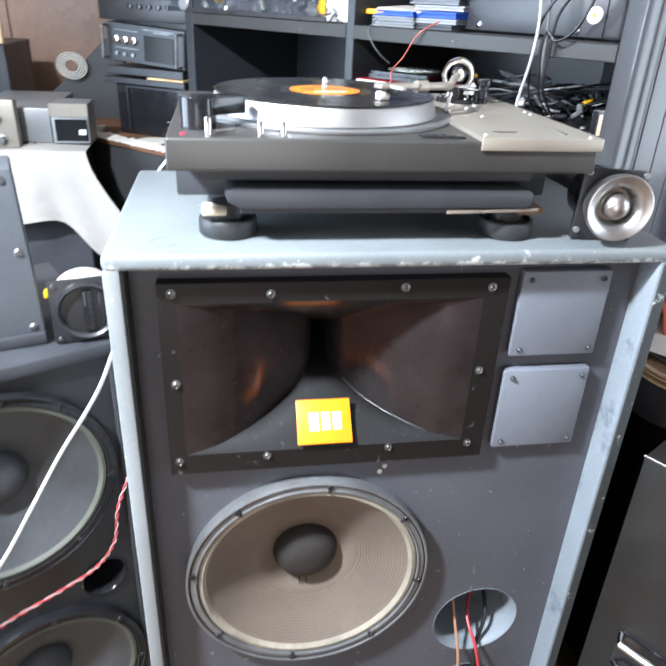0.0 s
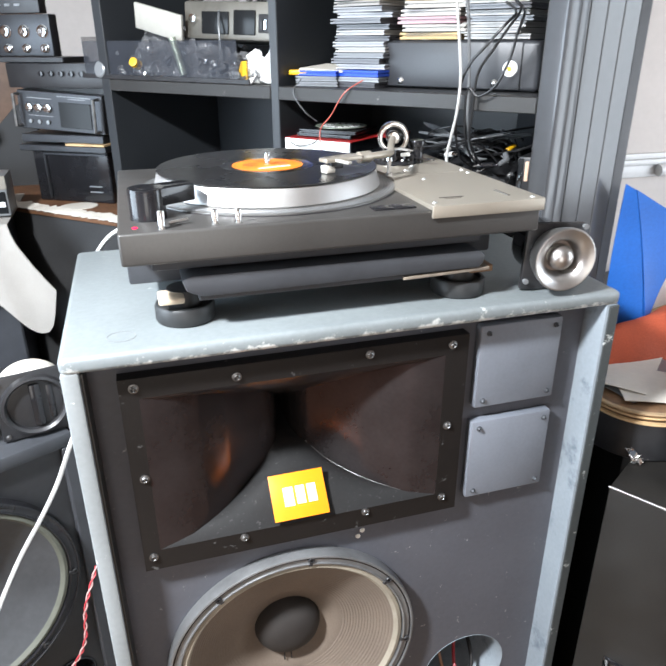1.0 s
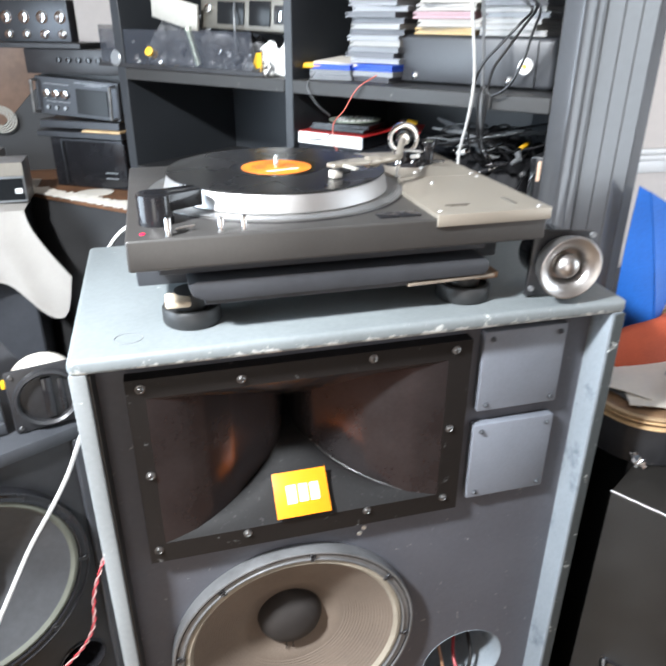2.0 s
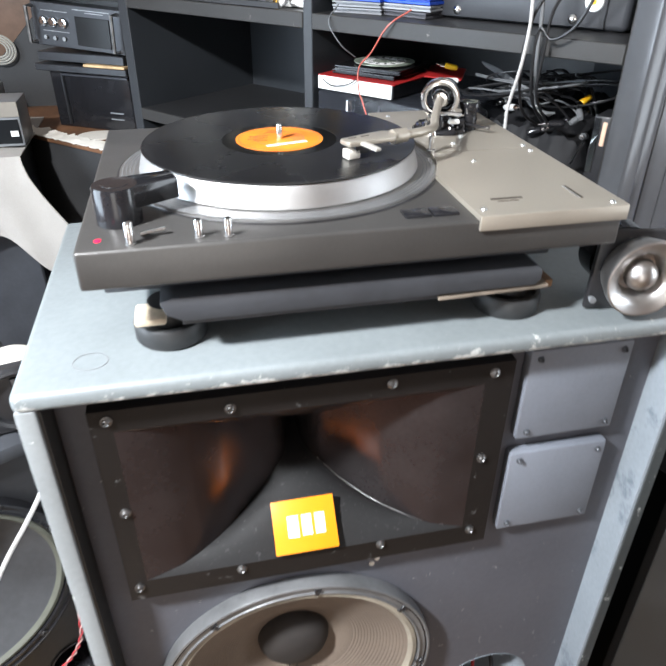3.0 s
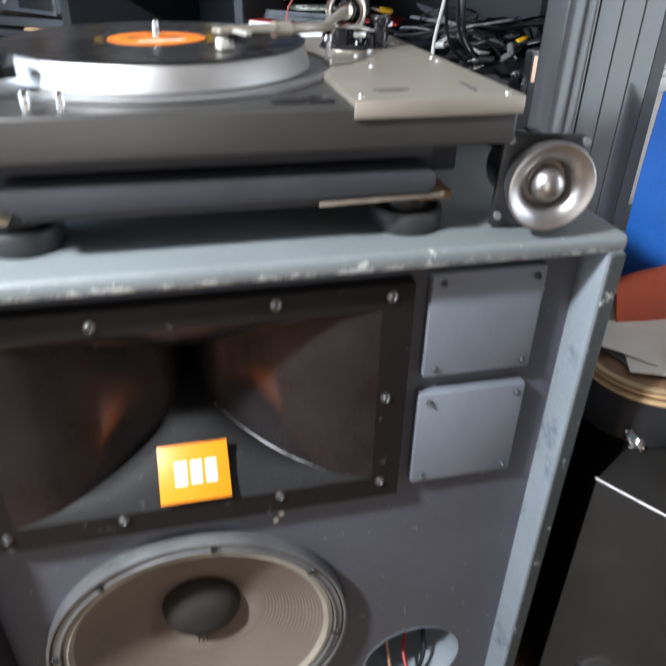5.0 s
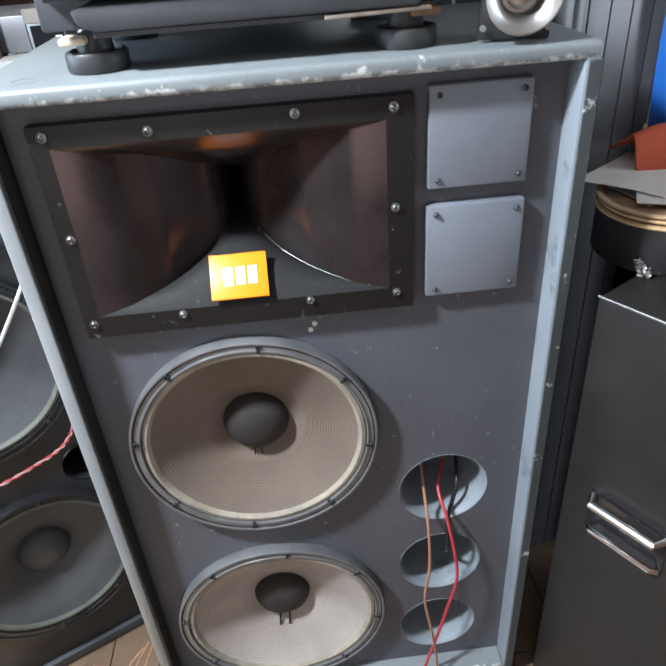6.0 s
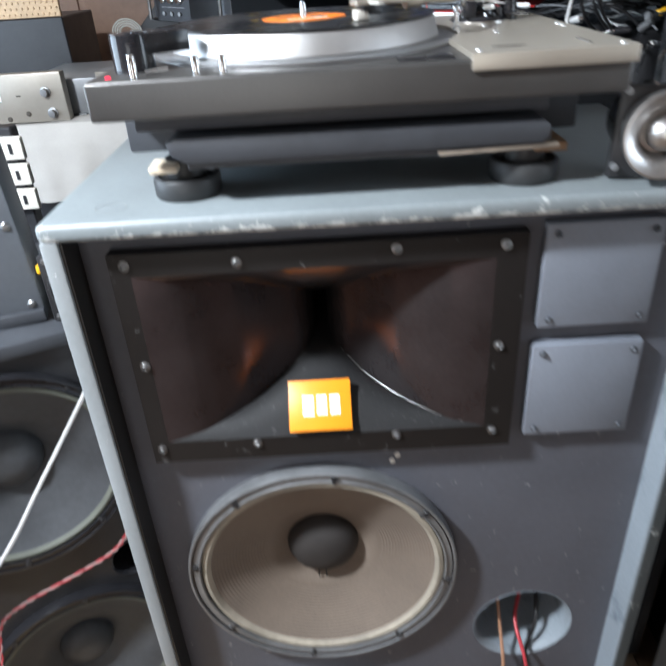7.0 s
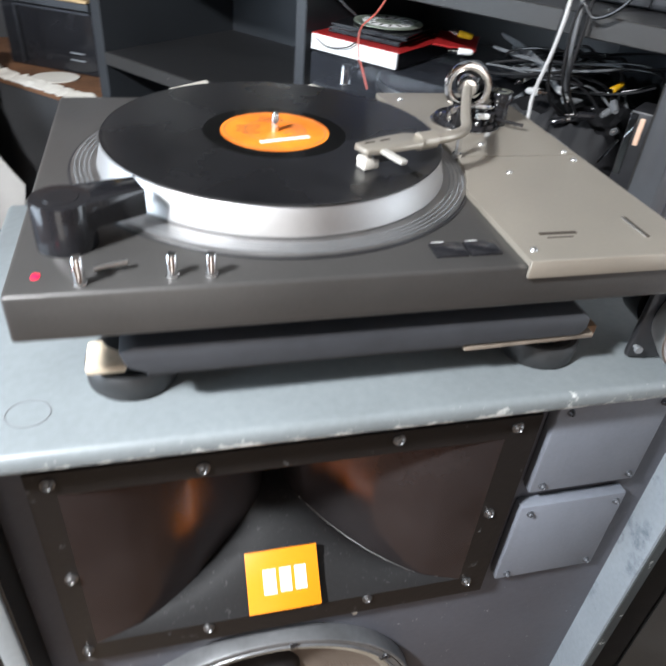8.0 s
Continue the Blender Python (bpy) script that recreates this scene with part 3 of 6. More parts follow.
# wires that hang from the ports
red = [(0.235, 0.12, 0.58), (0.215, 0.07, 0.555), (0.222, 0.028, 0.52), (0.236, 0.012, 0.44), (0.243, 0.008, 0.36), (0.226, 0.006, 0.27), (0.202, 0.004, 0.16), (0.178, 0.0, 0.06), (0.165, -0.02, 0.008)]
tan = [(0.188, 0.12, 0.62), (0.186, 0.06, 0.56), (0.187, 0.020, 0.50), (0.189, 0.012, 0.40), (0.180, 0.008, 0.31), (0.192, 0.006, 0.22), (0.205, 0.0, 0.12), (0.207, -0.01, 0.05), (0.215, -0.03, 0.006)]
solo("speaker_wire", tube(red, 0.0032), WIRERED, "red wire hanging out of the bass port", "wire")
solo("speaker_wire", tube(tan, 0.003), WIREBROWN, "tan wire hanging out of the bass port", "wire")
solo("speaker_wire", tube([(0.26, 0.13, 0.60), (0.25, 0.07, 0.56), (0.232, 0.05, 0.50), (0.226, 0.03, 0.43), (0.23, 0.08, 0.36)], 0.004), WIREBLACK, "black wire hanging out of the bass port", "wire")

# ---- the turntable ----
tt = thing("turntable", "charcoal turntable with a champagne armboard and a record on it", "turntable", pose(-0.03, 0.2, 1.331))
PX0, PX1, PY0, PY1, PZ0, PZ1 = -0.287, 0.234, 0.008, 0.412, 1.428, 1.4655
part("plinth", box((PX0, PY0, PZ0), (PX1, PY1, PZ1), 0.0035, 3), PLINTH, tt, "charcoal grey plinth")
body = box((-0.284, 0.105, 1.3740), (0.222, 0.395, PZ0 + 0.001), 0.004)
part("under_body", body, SUBBASE, tt)
part("under_rail", box((-0.255, 0.040, 1.4100), (0.168, 0.100, PZ0 + 0.001), 0.003), SUBBASE, tt)
slab = prism([(-0.224, 1.402), (-0.212, 1.406), (0.16, 1.404), (0.168, 1.398), (0.168, 1.386), (0.161, 1.3800), (-0.202, 1.3790), (-0.219, 1.387)], 0.365, Matrix.Translation((0, 0.388, 0)) @ FRONT, 0.003)
part("base_slab", slab, SUBBASE, tt, "dark padded base slab")
part("wood_strip", box((-0.252, 0.046, 1.3640), (-0.221, 0.082, 1.3725), 0.003), PALEPINE, tt, "pale raw pine packing piece")
part("packing_board", box((-0.205, 0.030, 1.3725), (0.120, 0.36, 1.3785), 0.0008, 1), SUBBASE, tt, "dark thin packing board")
part("wood_strip", box((-0.035, 0.0255, -0.0022), (0.088, 0.085, 0.0022), 0.0006, m=pose(0.09, 0, 1.3752, 0, -1.2, 0)), STRIPWOOD, tt, "thin weathered plywood strip")
part("wood_strip", box((0.158, 0.040, 1.3665), (0.192, 0.11, 1.3760), 0.0015), PLY, tt, "brown split end of the packing strip")
for x, y in [(-0.2195, 0.085), (0.1565, 0.072), (-0.2195, 0.345), (0.1565, 0.345)]:
    part("foot", lathe([(0, 1.3315), (0.0360, 1.3315), (0.0376, 1.334), (0.0376, 1.351), (0.0358, 1.354), (0.032, 1.355), (0.0305, 1.350), (0.022, 1.350), (0.021, 1.373), (0, 1.373)], 40, Matrix.Translation((x, y, 0))), RUBBER, tt, "round black rubber foot")

# armboard plate, cut round the platter
CX, CY = -0.079, 0.2175


def cut_x(y, r=0.181):
    d = r * r - (y - CY) ** 2
    return max(0.080, CX + math.sqrt(d)) if d > 0 else 0.080


ys1 = [0.2045 - i * (0.2045 - 0.005) / 24 for i in range(25)]
front_plate = [(0.236, 0.005), (0.236, 0.2045)] + [(cut_x(y), y) for y in ys1]
pl = part("armboard", prism(front_plate, 0.0055, Matrix.Translation((0, 0, PZ1 + 0.0005))), CHAMP, tt, "champagne metal armboard plate")
part("armboard_lip", box((0.080, 0.0035, PZ1 - 0.0095), (0.236, 0.0075, PZ1 + 0.006), 0.0015), CHAMP, tt)
ys2 = [0.411 - i * (0.411 - 0.206) / 24 for i in range(25)]
part("armboard", prism([(0.236, 0.206), (0.236, 0.411)] + [(cut_x(y) if y < CY + 0.17 else 0.078, y) for y in ys2], 0.0055, Matrix.Translation((0, 0, PZ1 + 0.0005))), CHAMP, tt)
AZ = PZ1 + 0.006
for x, y in [(0.0895, 0.020), (0.223, 0.014), (0.139, 0.165), (0.223, 0.191), (0.141, 0.237), (0.224, 0.213), (0.100, 0.385), (0.2235, 0.395)]:
    part("cap_screw", lathe([(0, 0.002), (0.0022, 0.0018), (0.003, 0.001), (0.0032, 0.0), (0.0032, -0.001)], 16, Matrix.Translation((x, y, AZ))), ALU, tt, "small pale screw cap")
part("slot", box((0.1978, 0.031, AZ - 0.001), (0.2008, 0.066, AZ + 0.0006)), DARKPRINT, tt)
part("slot_edge", box((0.1962, 0.031, AZ - 0.001), (0.1977, 0.066, AZ + 0.0008)), ALU, tt)
part("print_bar", box((0.107, 0.0425, AZ - 0.001), (0.1405, 0.0465, AZ + 0.0003)), DARKPRINT, tt, "dark printed bar")
part("print_bar", box((0.111, 0.037, AZ - 0.001), (0.134, 0.0385, AZ + 0.0003)), DARKPRINT, tt, "thin dark printed bar")

# platter, strobe ring and record
ring = [(0.181, PZ1 + 0.0004), (0.181, PZ1 + 0.002), (0.1785, PZ1 + 0.003)]
ring += [(0.1765, PZ1 + 0.0031), (0.1640, PZ1 + 0.0031), (0.158, PZ1 + 0.004), (0.14, PZ1 + 0.004), (0.14, PZ1 + 0.0004)]
TC = Matrix.Translation((CX, CY, 0))
part("strobe_ring", lathe(ring, 128, TC), RINGMETAL, tt, "grooved aluminium ring round the platter")
for r in (0.1775, 0.1735, 0.1695, 0.1655):
    part("ring_line", lathe([(r + 0.0007, PZ1 + 0.0024), (r + 0.0005, PZ1 + 0.0034), (r - 0.0005, PZ1 + 0.0034), (r - 0.0007, PZ1 + 0.0024)], 128, TC), GREYBOX, tt, "dark groove of the ring")
part("ring_gap", lathe([(0.1835, PZ1 + 0.0003), (0.1835, PZ1 + 0.0009), (0.1812, PZ1 + 0.0009)], 96, TC), BLACK, tt)
plat = part("platter", lathe([(0.120, PZ1 + 0.0042), (0.1585, PZ1 + 0.0045), (0.1590, PZ1 + 0.0055), (0.1536, 1.4903), (0.1525, 1.4918), (0.14, 1.4918)], 160, TC), PLATTER, tt, "bright turned aluminium platter")
part("mat", lathe([(0.150, 1.4910), (0.150, 1.4930), (0.0, 1.4930)], 96, TC), RUBBER, tt)
RZ0 = 1.4932
rec = thing("vinyl_record", "black twelve-inch record with an orange paper label", "record", pose(CX, CY, RZ0))
grooves = [(0.0, RZ0), (0.1535, RZ0), (0.1545, RZ0 + 0.001), (0.1535, RZ0 + 0.0019)]
for i in range(60):
    r = 0.1505 - i * (0.1505 - 0.066) / 59
    grooves += [(r, RZ0 + (0.0018 if i % 2 else 0.00165))]
grooves += [(0.0655, RZ0 + 0.0012), (0.0, RZ0 + 0.0012)]
part("disc", lathe(grooves, 160, TC), VINYL, rec)
part("run_out", lathe([(0.066, RZ0 + 0.0011), (0.0655, RZ0 + 0.0016), (0.045, RZ0 + 0.0016)], 96, TC), DEADWAX, rec, "glossy black run-out band")
lab = part("paper_label", lathe([(0.0498, RZ0 + 0.0016), (0.0498, RZ0 + 0.0021), (0.004, RZ0 + 0.0021)], 72, TC), LABEL, rec, "orange and yellow paper label")
for i, (x, y, l) in enumerate([(-0.034, 0.012, 0.022), (-0.033, 0.006, 0.02), (-0.036, 0.0, 0.018), (-0.031, -0.006, 0.016), (-0.012, 0.026, 0.024), (-0.010, 0.032, 0.02)]):
    part("text_bar", box((CX + x, CY + y, RZ0 + 0.002), (CX + x + l, CY + y + 0.0014, RZ0 + 0.00235)), DARKPRINT, lab, "dark printed bar")
part("text_bar", box((-0.024, 0, RZ0 + 0.002), (0.024, 0.006, RZ0 + 0.0024), m=Matrix.Translation((CX + 0.006, CY - 0.026, 0)) @ Matrix.Rotation(0.25, 4, "Z")), WHITE, lab, "white printed bar")
for r in (0.0465, 0.0275):
    part("ring_line", lathe([(r + 0.0004, RZ0 + 0.002), (r + 0.0004, RZ0 + 0.00225), (r - 0.0004, RZ0 + 0.00225), (r - 0.0004, RZ0 + 0.002)], 64, TC), PLY, lab, "thin brown printed ring")
for i in range(9):
    part("text_bar", box((CX + 0.014 - 0.004 * (i % 3), CY + 0.014 - i * 0.0042, RZ0 + 0.002), (CX + 0.024 + 0.005 * (i % 2), CY + 0.0150 - i * 0.0042, RZ0 + 0.0023)), PLY, lab, "brown printed bar")
part("spindle", lathe([(0.0038, 1.49), (0.0036, 1.507), (0.0026, 1.5115), (0, 1.513)], 20, TC), CHROME, tt, "chrome spindle")

# tonearm
arm = part("tonearm_base", lathe([(0.035, AZ), (0.0365, AZ + 0.003), (0.034, AZ + 0.007), (0.022, AZ + 0.009), (0.021, AZ + 0.014), (0.016, AZ + 0.017), (0.014, AZ + 0.024), (0, AZ + 0.024)], 40, Matrix.Translation((0.150, 0.304, 0))), GLOSSBLACK, tt, "glossy black tonearm base")
PIV = Vector((0.144, 0.300, 1.513))
gim = Matrix.Translation(PIV) @ Matrix.Rotation(radians(90), 4, "X") @ Matrix.Rotation(radians(-22), 4, "Y")
part("gimbal_ring", lathe([(0.021, -0.008), (0.0245, -0.007), (0.0255, 0.0), (0.0245, 0.007), (0.021, 0.008), (0.0175, 0.007), (0.017, 0.0), (0.0175, -0.007), (0.021, -0.008)], 48, gim), CHROME, arm, "chrome gimbal ring")
part("bearing_block", lathe([(0, 0.013), (0.009, 0.012), (0.011, 0.006), (0.011, -0.008), (0.008, -0.012), (0, -0.012)], 24, gim), CHROME, arm)
part("yoke", box((0.134, 0.294, AZ + 0.018), (0.162, 0.314, 1.494), 0.003), GLOSSBLACK, arm)
part("arm_tube", tube([(0.142, 0.294, 1.513), (0.130, 0.270, 1.5125), (0.105, 0.212, 1.511), (0.092, 0.180, 1.509), (0.071, 0.160, 1.510), (0.043, 0.1495, 1.510)], 0.0050, 14, 10), CHAMP, arm, "bent champagne metal arm tube")
part("collar", tube([(0.050, 0.1520, 1.510), (0.033, 0.1460, 1.510)], 0.0078, 18, smooth=False), CHAMP, arm)
hs = Matrix.Translation((0.0355, 0.1470, 1.5105)) @ Matrix.Rotation(radians(200), 4, "Z")
shell = part("headshell", prism([(0.0, -0.0085), (0.008, -0.0135), (0.030, -0.0130), (0.062, -0.0095), (0.064, -0.0075), (0.064, 0.0075), (0.062, 0.0095), (0.030, 0.0130), (0.008, 0.0135), (0.0, 0.0085)], 0.0050, hs @ Matrix.Translation((0, 0, -0.001)), 0.001), CHAMP, arm, "champagne headshell")
part("finger_lift", box((0.044, 0.008, 0.0), (0.051, 0.038, 0.0035), 0.001, m=hs), CREAMMETAL, shell)
cart = part("cartridge", box((0.034, -0.0065, -0.0100), (0.054, 0.0065, -0.0005), 0.001, m=hs), BLACK, shell, "black cartridge body")
part("stylus_grip", box((0.047, -0.0065, -0.0150), (0.062, 0.0065, -0.0050), 0.0014, m=hs), PAPER, cart, "cream stylus holder")
part("stylus", tube([hs @ Vector((0.050, 0, -0.012)), hs @ Vector((0.053, 0, -0.0155))], 0.0007, 6, smooth=False), CHROME, cart)
for k in (0.030, 0.046):
    part("slot", box((k, -0.006, 0.0032), (k + 0.010, -0.0035, 0.0042), m=hs), DARKPRINT, shell)
cwm = Matrix.Translation(PIV) @ (Vector((0.52, 0.85, 0.02)).to_track_quat("Z", "Y").to_matrix().to_4x4())
part("counterweight", lathe([(0, 0.016), (0.012, 0.016), (0.0145, 0.018), (0.0165, 0.020), (0.0165, 0.044), (0.0145, 0.047), (0.0135, 0.052), (0.006, 0.053), (0, 0.053)], 36, cwm), GLOSSBLACK, arm, "black counterweight")
for x, y, h, r in [(0.186, 0.300, 0.026, 0.011), (0.170, 0.287, 0.016, 0.006), (0.128, 0.292, 0.014, 0.006), (0.192, 0.325, 0.014, 0.006)]:
    part("arm_knob", lathe([(r, 0), (r, h * 0.7), (r * 0.9, h * 0.75), (r * 0.95, h), (r * 0.7, h + 0.0015), (0, h + 0.001)], 24, Matrix.Translation((x, y, AZ))), GLOSSBLACK if h > 0.015 else CHROME, arm)
part("lift_bar", tube([(0.120, 0.276, AZ + 0.022), (0.142, 0.281, AZ + 0.026), (0.166, 0.289, AZ + 0.022), (0.186, 0.300, AZ + 0.02)], 0.0032, 10), CHROME, arm)
part("queue_lever", tube([(0.176, 0.288, AZ + 0.010), (0.196, 0.276, AZ + 0.008), (0.204, 0.270, AZ + 0.008)], 0.002, 8), GLOSSBLACK, arm)
part("base_ring", lathe([(0.0385, AZ), (0.0385, AZ + 0.0018), (0.0372, AZ + 0.0022), (0.0366, AZ + 0.0005)], 48, Matrix.Translation((0.150, 0.304, 0))), CHROME, arm, "thin chrome ring under the tonearm base")
part("side_block", box((0.124, 0.272, AZ + 0.006), (0.139, 0.290, AZ + 0.026), 0.0025), GLOSSBLACK, arm)
part("bright_block", box((0.146, 0.266, AZ + 0.016), (0.160, 0.273, AZ + 0.021), 0.001, 1), WHITE, arm, "small white block")
part("scale_dial", lathe([(0.013, 0), (0.0135, 0.003), (0.0135, 0.008), (0.0125, 0.0095), (0.0105, 0.009), (0, 0.009)], 32, Matrix.Translation((0.186, 0.300, AZ + 0.0265))), GLOSSBLACK, arm, "black scale dial")
part("dial_face", lathe([(0.0100, 0.0092), (0.0100, 0.0097), (0.006, 0.0097), (0.006, 0.0092)], 28, Matrix.Translation((0.186, 0.300, AZ + 0.0265))), OLIVE, arm)
for i in range(9):
    a = 2.6 + i * 0.42
    part("base_stud", lathe([(0, 0.003), (0.0016, 0.0028), (0.002, 0.001), (0.002, -0.001)], 8, Matrix.Translation((0.150 + 0.029 * math.cos(a), 0.304 + 0.029 * math.sin(a), AZ + 0.0078))), CHROME if i % 2 else GLOSSBLACK, arm)
part("arm_rest", lathe([(0.005, 0), (0.005, 0.004), (0.003, 0.005), (0.003, 0.02), (0.005, 0.022), (0.004, 0.026), (0, 0.026)], 16, Matrix.Translation((0.101, 0.206, AZ))), CHROME, arm)

# strobe lamp housing, pins, lever, buttons
hx, hy = -0.251, 0.075
ang = math.atan2(0.098 - hy, -0.196 - hx)
hm = Matrix.Translation((hx, hy, 0)) @ Matrix.Rotation(ang, 4, "Z")
outl = [(0.021 * math.cos(a), 0.021 * math.sin(a)) for a in [radians(60 + i * 12) for i in range(21)]]
outl += [(0.056, -0.0125), (0.058, 0.0135)]
part("strobe_housing", prism(outl, 0.020, hm @ Matrix.Translation((0, 0, 1.481)), 0.0012), GLOSSBLACK, tt, "black lamp housing reaching to the platter")
part("housing_post", lathe([(0.0212, PZ1), (0.0212, 1.4995), (0.0204, 1.5012), (0.012, 1.5014)], 48, Matrix.Translation((hx, hy, 0))), GLOSSBLACK, tt)
part("housing_cap", lathe([(0.0125, 1.501), (0.012, 1.5018), (0, 1.5018)], 32, Matrix.Translation((hx, hy, 0))), GLOSSBLACK, tt)
for x, y, h in [(-0.180, 0.0225, 0.017), (-0.154, 0.0205, 0.017), (-0.239, 0.0185, 0.021)]:
    part("pin", lathe([(0.0046, 0), (0.0046, 0.001), (0.0038, 0.0015), (0.0038, h - 0.001), (0.0032, h), (0, h + 0.0003)], 18, Matrix.Translation((x, y, PZ1))), CHROME, tt, "small chrome pin")
part("lever", tube([(-0.231, 0.031, PZ1 + 0.003), (-0.222, 0.033, PZ1 + 0.004), (-0.209, 0.035, PZ1 + 0.005)], 0.0022, 10), CHROME, tt)
part("pilot_light", lathe([(0.003, 0), (0.003, 0.0008), (0.002, 0.0012), (0, 0.0013)], 16, Matrix.Translation((-0.268, 0.0305, PZ1))), GLOW, tt, "small glowing red pilot light")
for x0, x1 in [(0.0135, 0.040), (0.042, 0.068)]:
    part("button", box((x0, 0.026, PZ1 - 0.001), (x1, 0.0465, PZ1 + 0.0022), 0.001), GLOSSBLACK, tt, "flat dark push button")
    part("print_bar", box((x0 + 0.004, 0.0485, PZ1 - 0.0005), (x0 + 0.014, 0.0500, PZ1 + 0.0003)), WHITE, tt)

# ---- the silver bullet tweeter on the loudspeaker ----
tw = thing("bullet_tweeter", "silver bullet tweeter on a black plate, lying on the loudspeaker", "tweeter", pose(0.295, 0.03, TOPZ))
TM = Matrix.Translation((0.2790, 0.0145, 1.3855)) @ Matrix.Rotation(radians(-6), 4, "Z") @ Matrix.Rotation(radians(2), 4, "Y") @ FRONT @ Matrix.Scale(0.935, 4)
part("horn", lathe([(0.0, -0.012), (0.0235, -0.012), (0.0245, -0.004), (0.029, 0.006), (0.037, 0.0125), (0.0445, 0.0155), (0.0462, 0.015), (0.047, 0.012), (0.046, 0.004), (0.040, -0.016), (0.036, -0.02)], 72, TM), DULLSILVER, tw, "flared silver horn")
part("bullet", lathe([(0.0, 0.0165), (0.007, 0.0155), (0.0135, 0.0115), (0.018, 0.005), (0.0192, -0.003), (0.0165, -0.012)], 48, TM), DULLSILVER, tw, "rounded silver bullet")
part("mounting_plate", box((-0.046, -0.0565, -0.030), (0.046, 0.046, -0.021), 0.004, m=TM), BLACK, tw, "square black plate")
part("magnet", lathe([(0, -0.08), (0.036, -0.08), (0.040, -0.077), (0.040, -0.045), (0.030, -0.043), (0.030, -0.026)], 40, TM), GLOSSBLACK, tw)
for x, y in [(-0.041, 0.041), (0.041, 0.041), (-0.041, -0.041), (0.041, -0.041)]:
    part("bolt", lathe([(0.0025, -0.03), (0.0025, -0.017), (0.004, -0.017), (0.004, -0.013), (0, -0.013)], 10, TM @ Matrix.Translation((x, y, 0))), GREYBOX, tw)

# ---- the shelf unit ----
SU, SD = Vector((0.624, -0.781, 0)), Vector((0.781, 0.624, 0))
SM = Matrix.Translation((-0.295, 1.269, 0)) @ Matrix((SU, SD, (0, 0, 1))).transposed().to_4x4()
su = thing("shelf_unit", "tall black-painted board shelf unit full of audio gear and clutter", "shelf", SM)


def shelf_board(name, lo, hi, mat=None):
    return part(name, box(lo, hi, 0.0015, 1, SM), mat or SHELFMAT, su)


shelf_board("side_panel", (-0.034, 0, 0), (0, 0.42, 2.3), SHELFBACK)
shelf_board("divider", (0.562, 0.001, 0), (0.585, 0.405, 2.3), SHELFBACK)
shelf_board("side_panel", (1.172, 0, 0), (1.206, 0.42, 2.3), EDGE)
shelf_board("back_panel", (0, 0.405, 0), (1.172, 0.42, 2.3), SHELFBACK)
for z in (0.55, 0.93, 1.302, 1.562, 2.0):
    shelf_board("shelf_board", (0, 0.003, z - 0.027), (0.562, 0.405, z))
    shelf_board("shelf_board", (0.585, 0.003, z - 0.027), (1.172, 0.405, z))
    shelf_board("edge_strip", (0, -0.0005, z - 0.028), (0.562, 0.003, z + 0.0005), EDGE)
    shelf_board("edge_strip", (0.585, -0.0005, z - 0.028), (1.172, 0.003, z + 0.0005), EDGE)


def on_shelf(x, y, z):
    return SM @ Vector((x, y, z))


# grooved boarding beside the shelf
bd = thing("wall_boarding", "grey gloss tongue-and-groove boarding", "boarding", kind="structure")
p0, p1 = Vector((0.462, 0.322, 0)), Vector((0.6236, 0.3524, 0))
run = (p1 - p0)
BDM = Matrix.Translation(p0) @ Matrix.Rotation(math.atan2(run.y, run.x), 4, "Z")
n = 4
wid = run.length / n
for i in range(n):
    part("board", box((i * wid + 0.0007, 0, 0), ((i + 1) * wid - 0.0007, 0.02, 2.4), 0.0012, 1, BDM), PANELMAT, bd)
part("backing", box((0, 0.012, 0), (run.length, 0.03, 2.4), m=BDM), BLACK, bd)
part("corner_post", box((-0.024, -0.014, 0), (0.006, 0.03, 2.4), 0.003, 2, BDM), PANELMAT, bd)
part("corner_post", box((0.0075, -0.008, 0), (0.030, -0.0005, 2.4), 0.002, 2, BDM), PANELMAT, bd)
part("return", box((0, 0, 0), (0.02, 0.65, 2.4), m=Matrix.Translation(p1) @ Matrix.Rotation(-0.05, 4, "Z")), PANELMAT, bd)

# ---- things on the shelves ----
def shelf_pose(x, y, z, turn=0.0):
    return SM @ pose(x, y, z, 0, 0, turn)


def case_mesh(w, d, h):
    """A disc case: two thin shells with a recessed gap between them."""
    bm = box((-w / 2, -d / 2, 0), (w / 2, d / 2, h * 0.36), 0.0006, 1)
    box((-w / 2 + 0.005, -d / 2 + 0.005, h * 0.36), (w / 2 - 0.005, d / 2 - 0.005, h * 0.58), bm=bm)
    return box((-w / 2, -d / 2, h * 0.58), (w / 2, d / 2, h * 0.9), 0.0006, 1, bm=bm)


def pile(name, label, mat, count, x, y, z, w, d, h, jitter, turn, group):
    """A pile of cases, each a thing of its own on shared mesh data."""
    first = solo(name, case_mesh(w, d, h), mat, label, "disc case", group)
    for i in range(count):
        m = shelf_pose(x + random.uniform(-jitter, jitter), y + random.uniform(-jitter, jitter), z + i * h, turn + random.uniform(-9, 9))
        if i == 0:
            first.matrix_basis = m
        else:
            copy_thing(first, m)


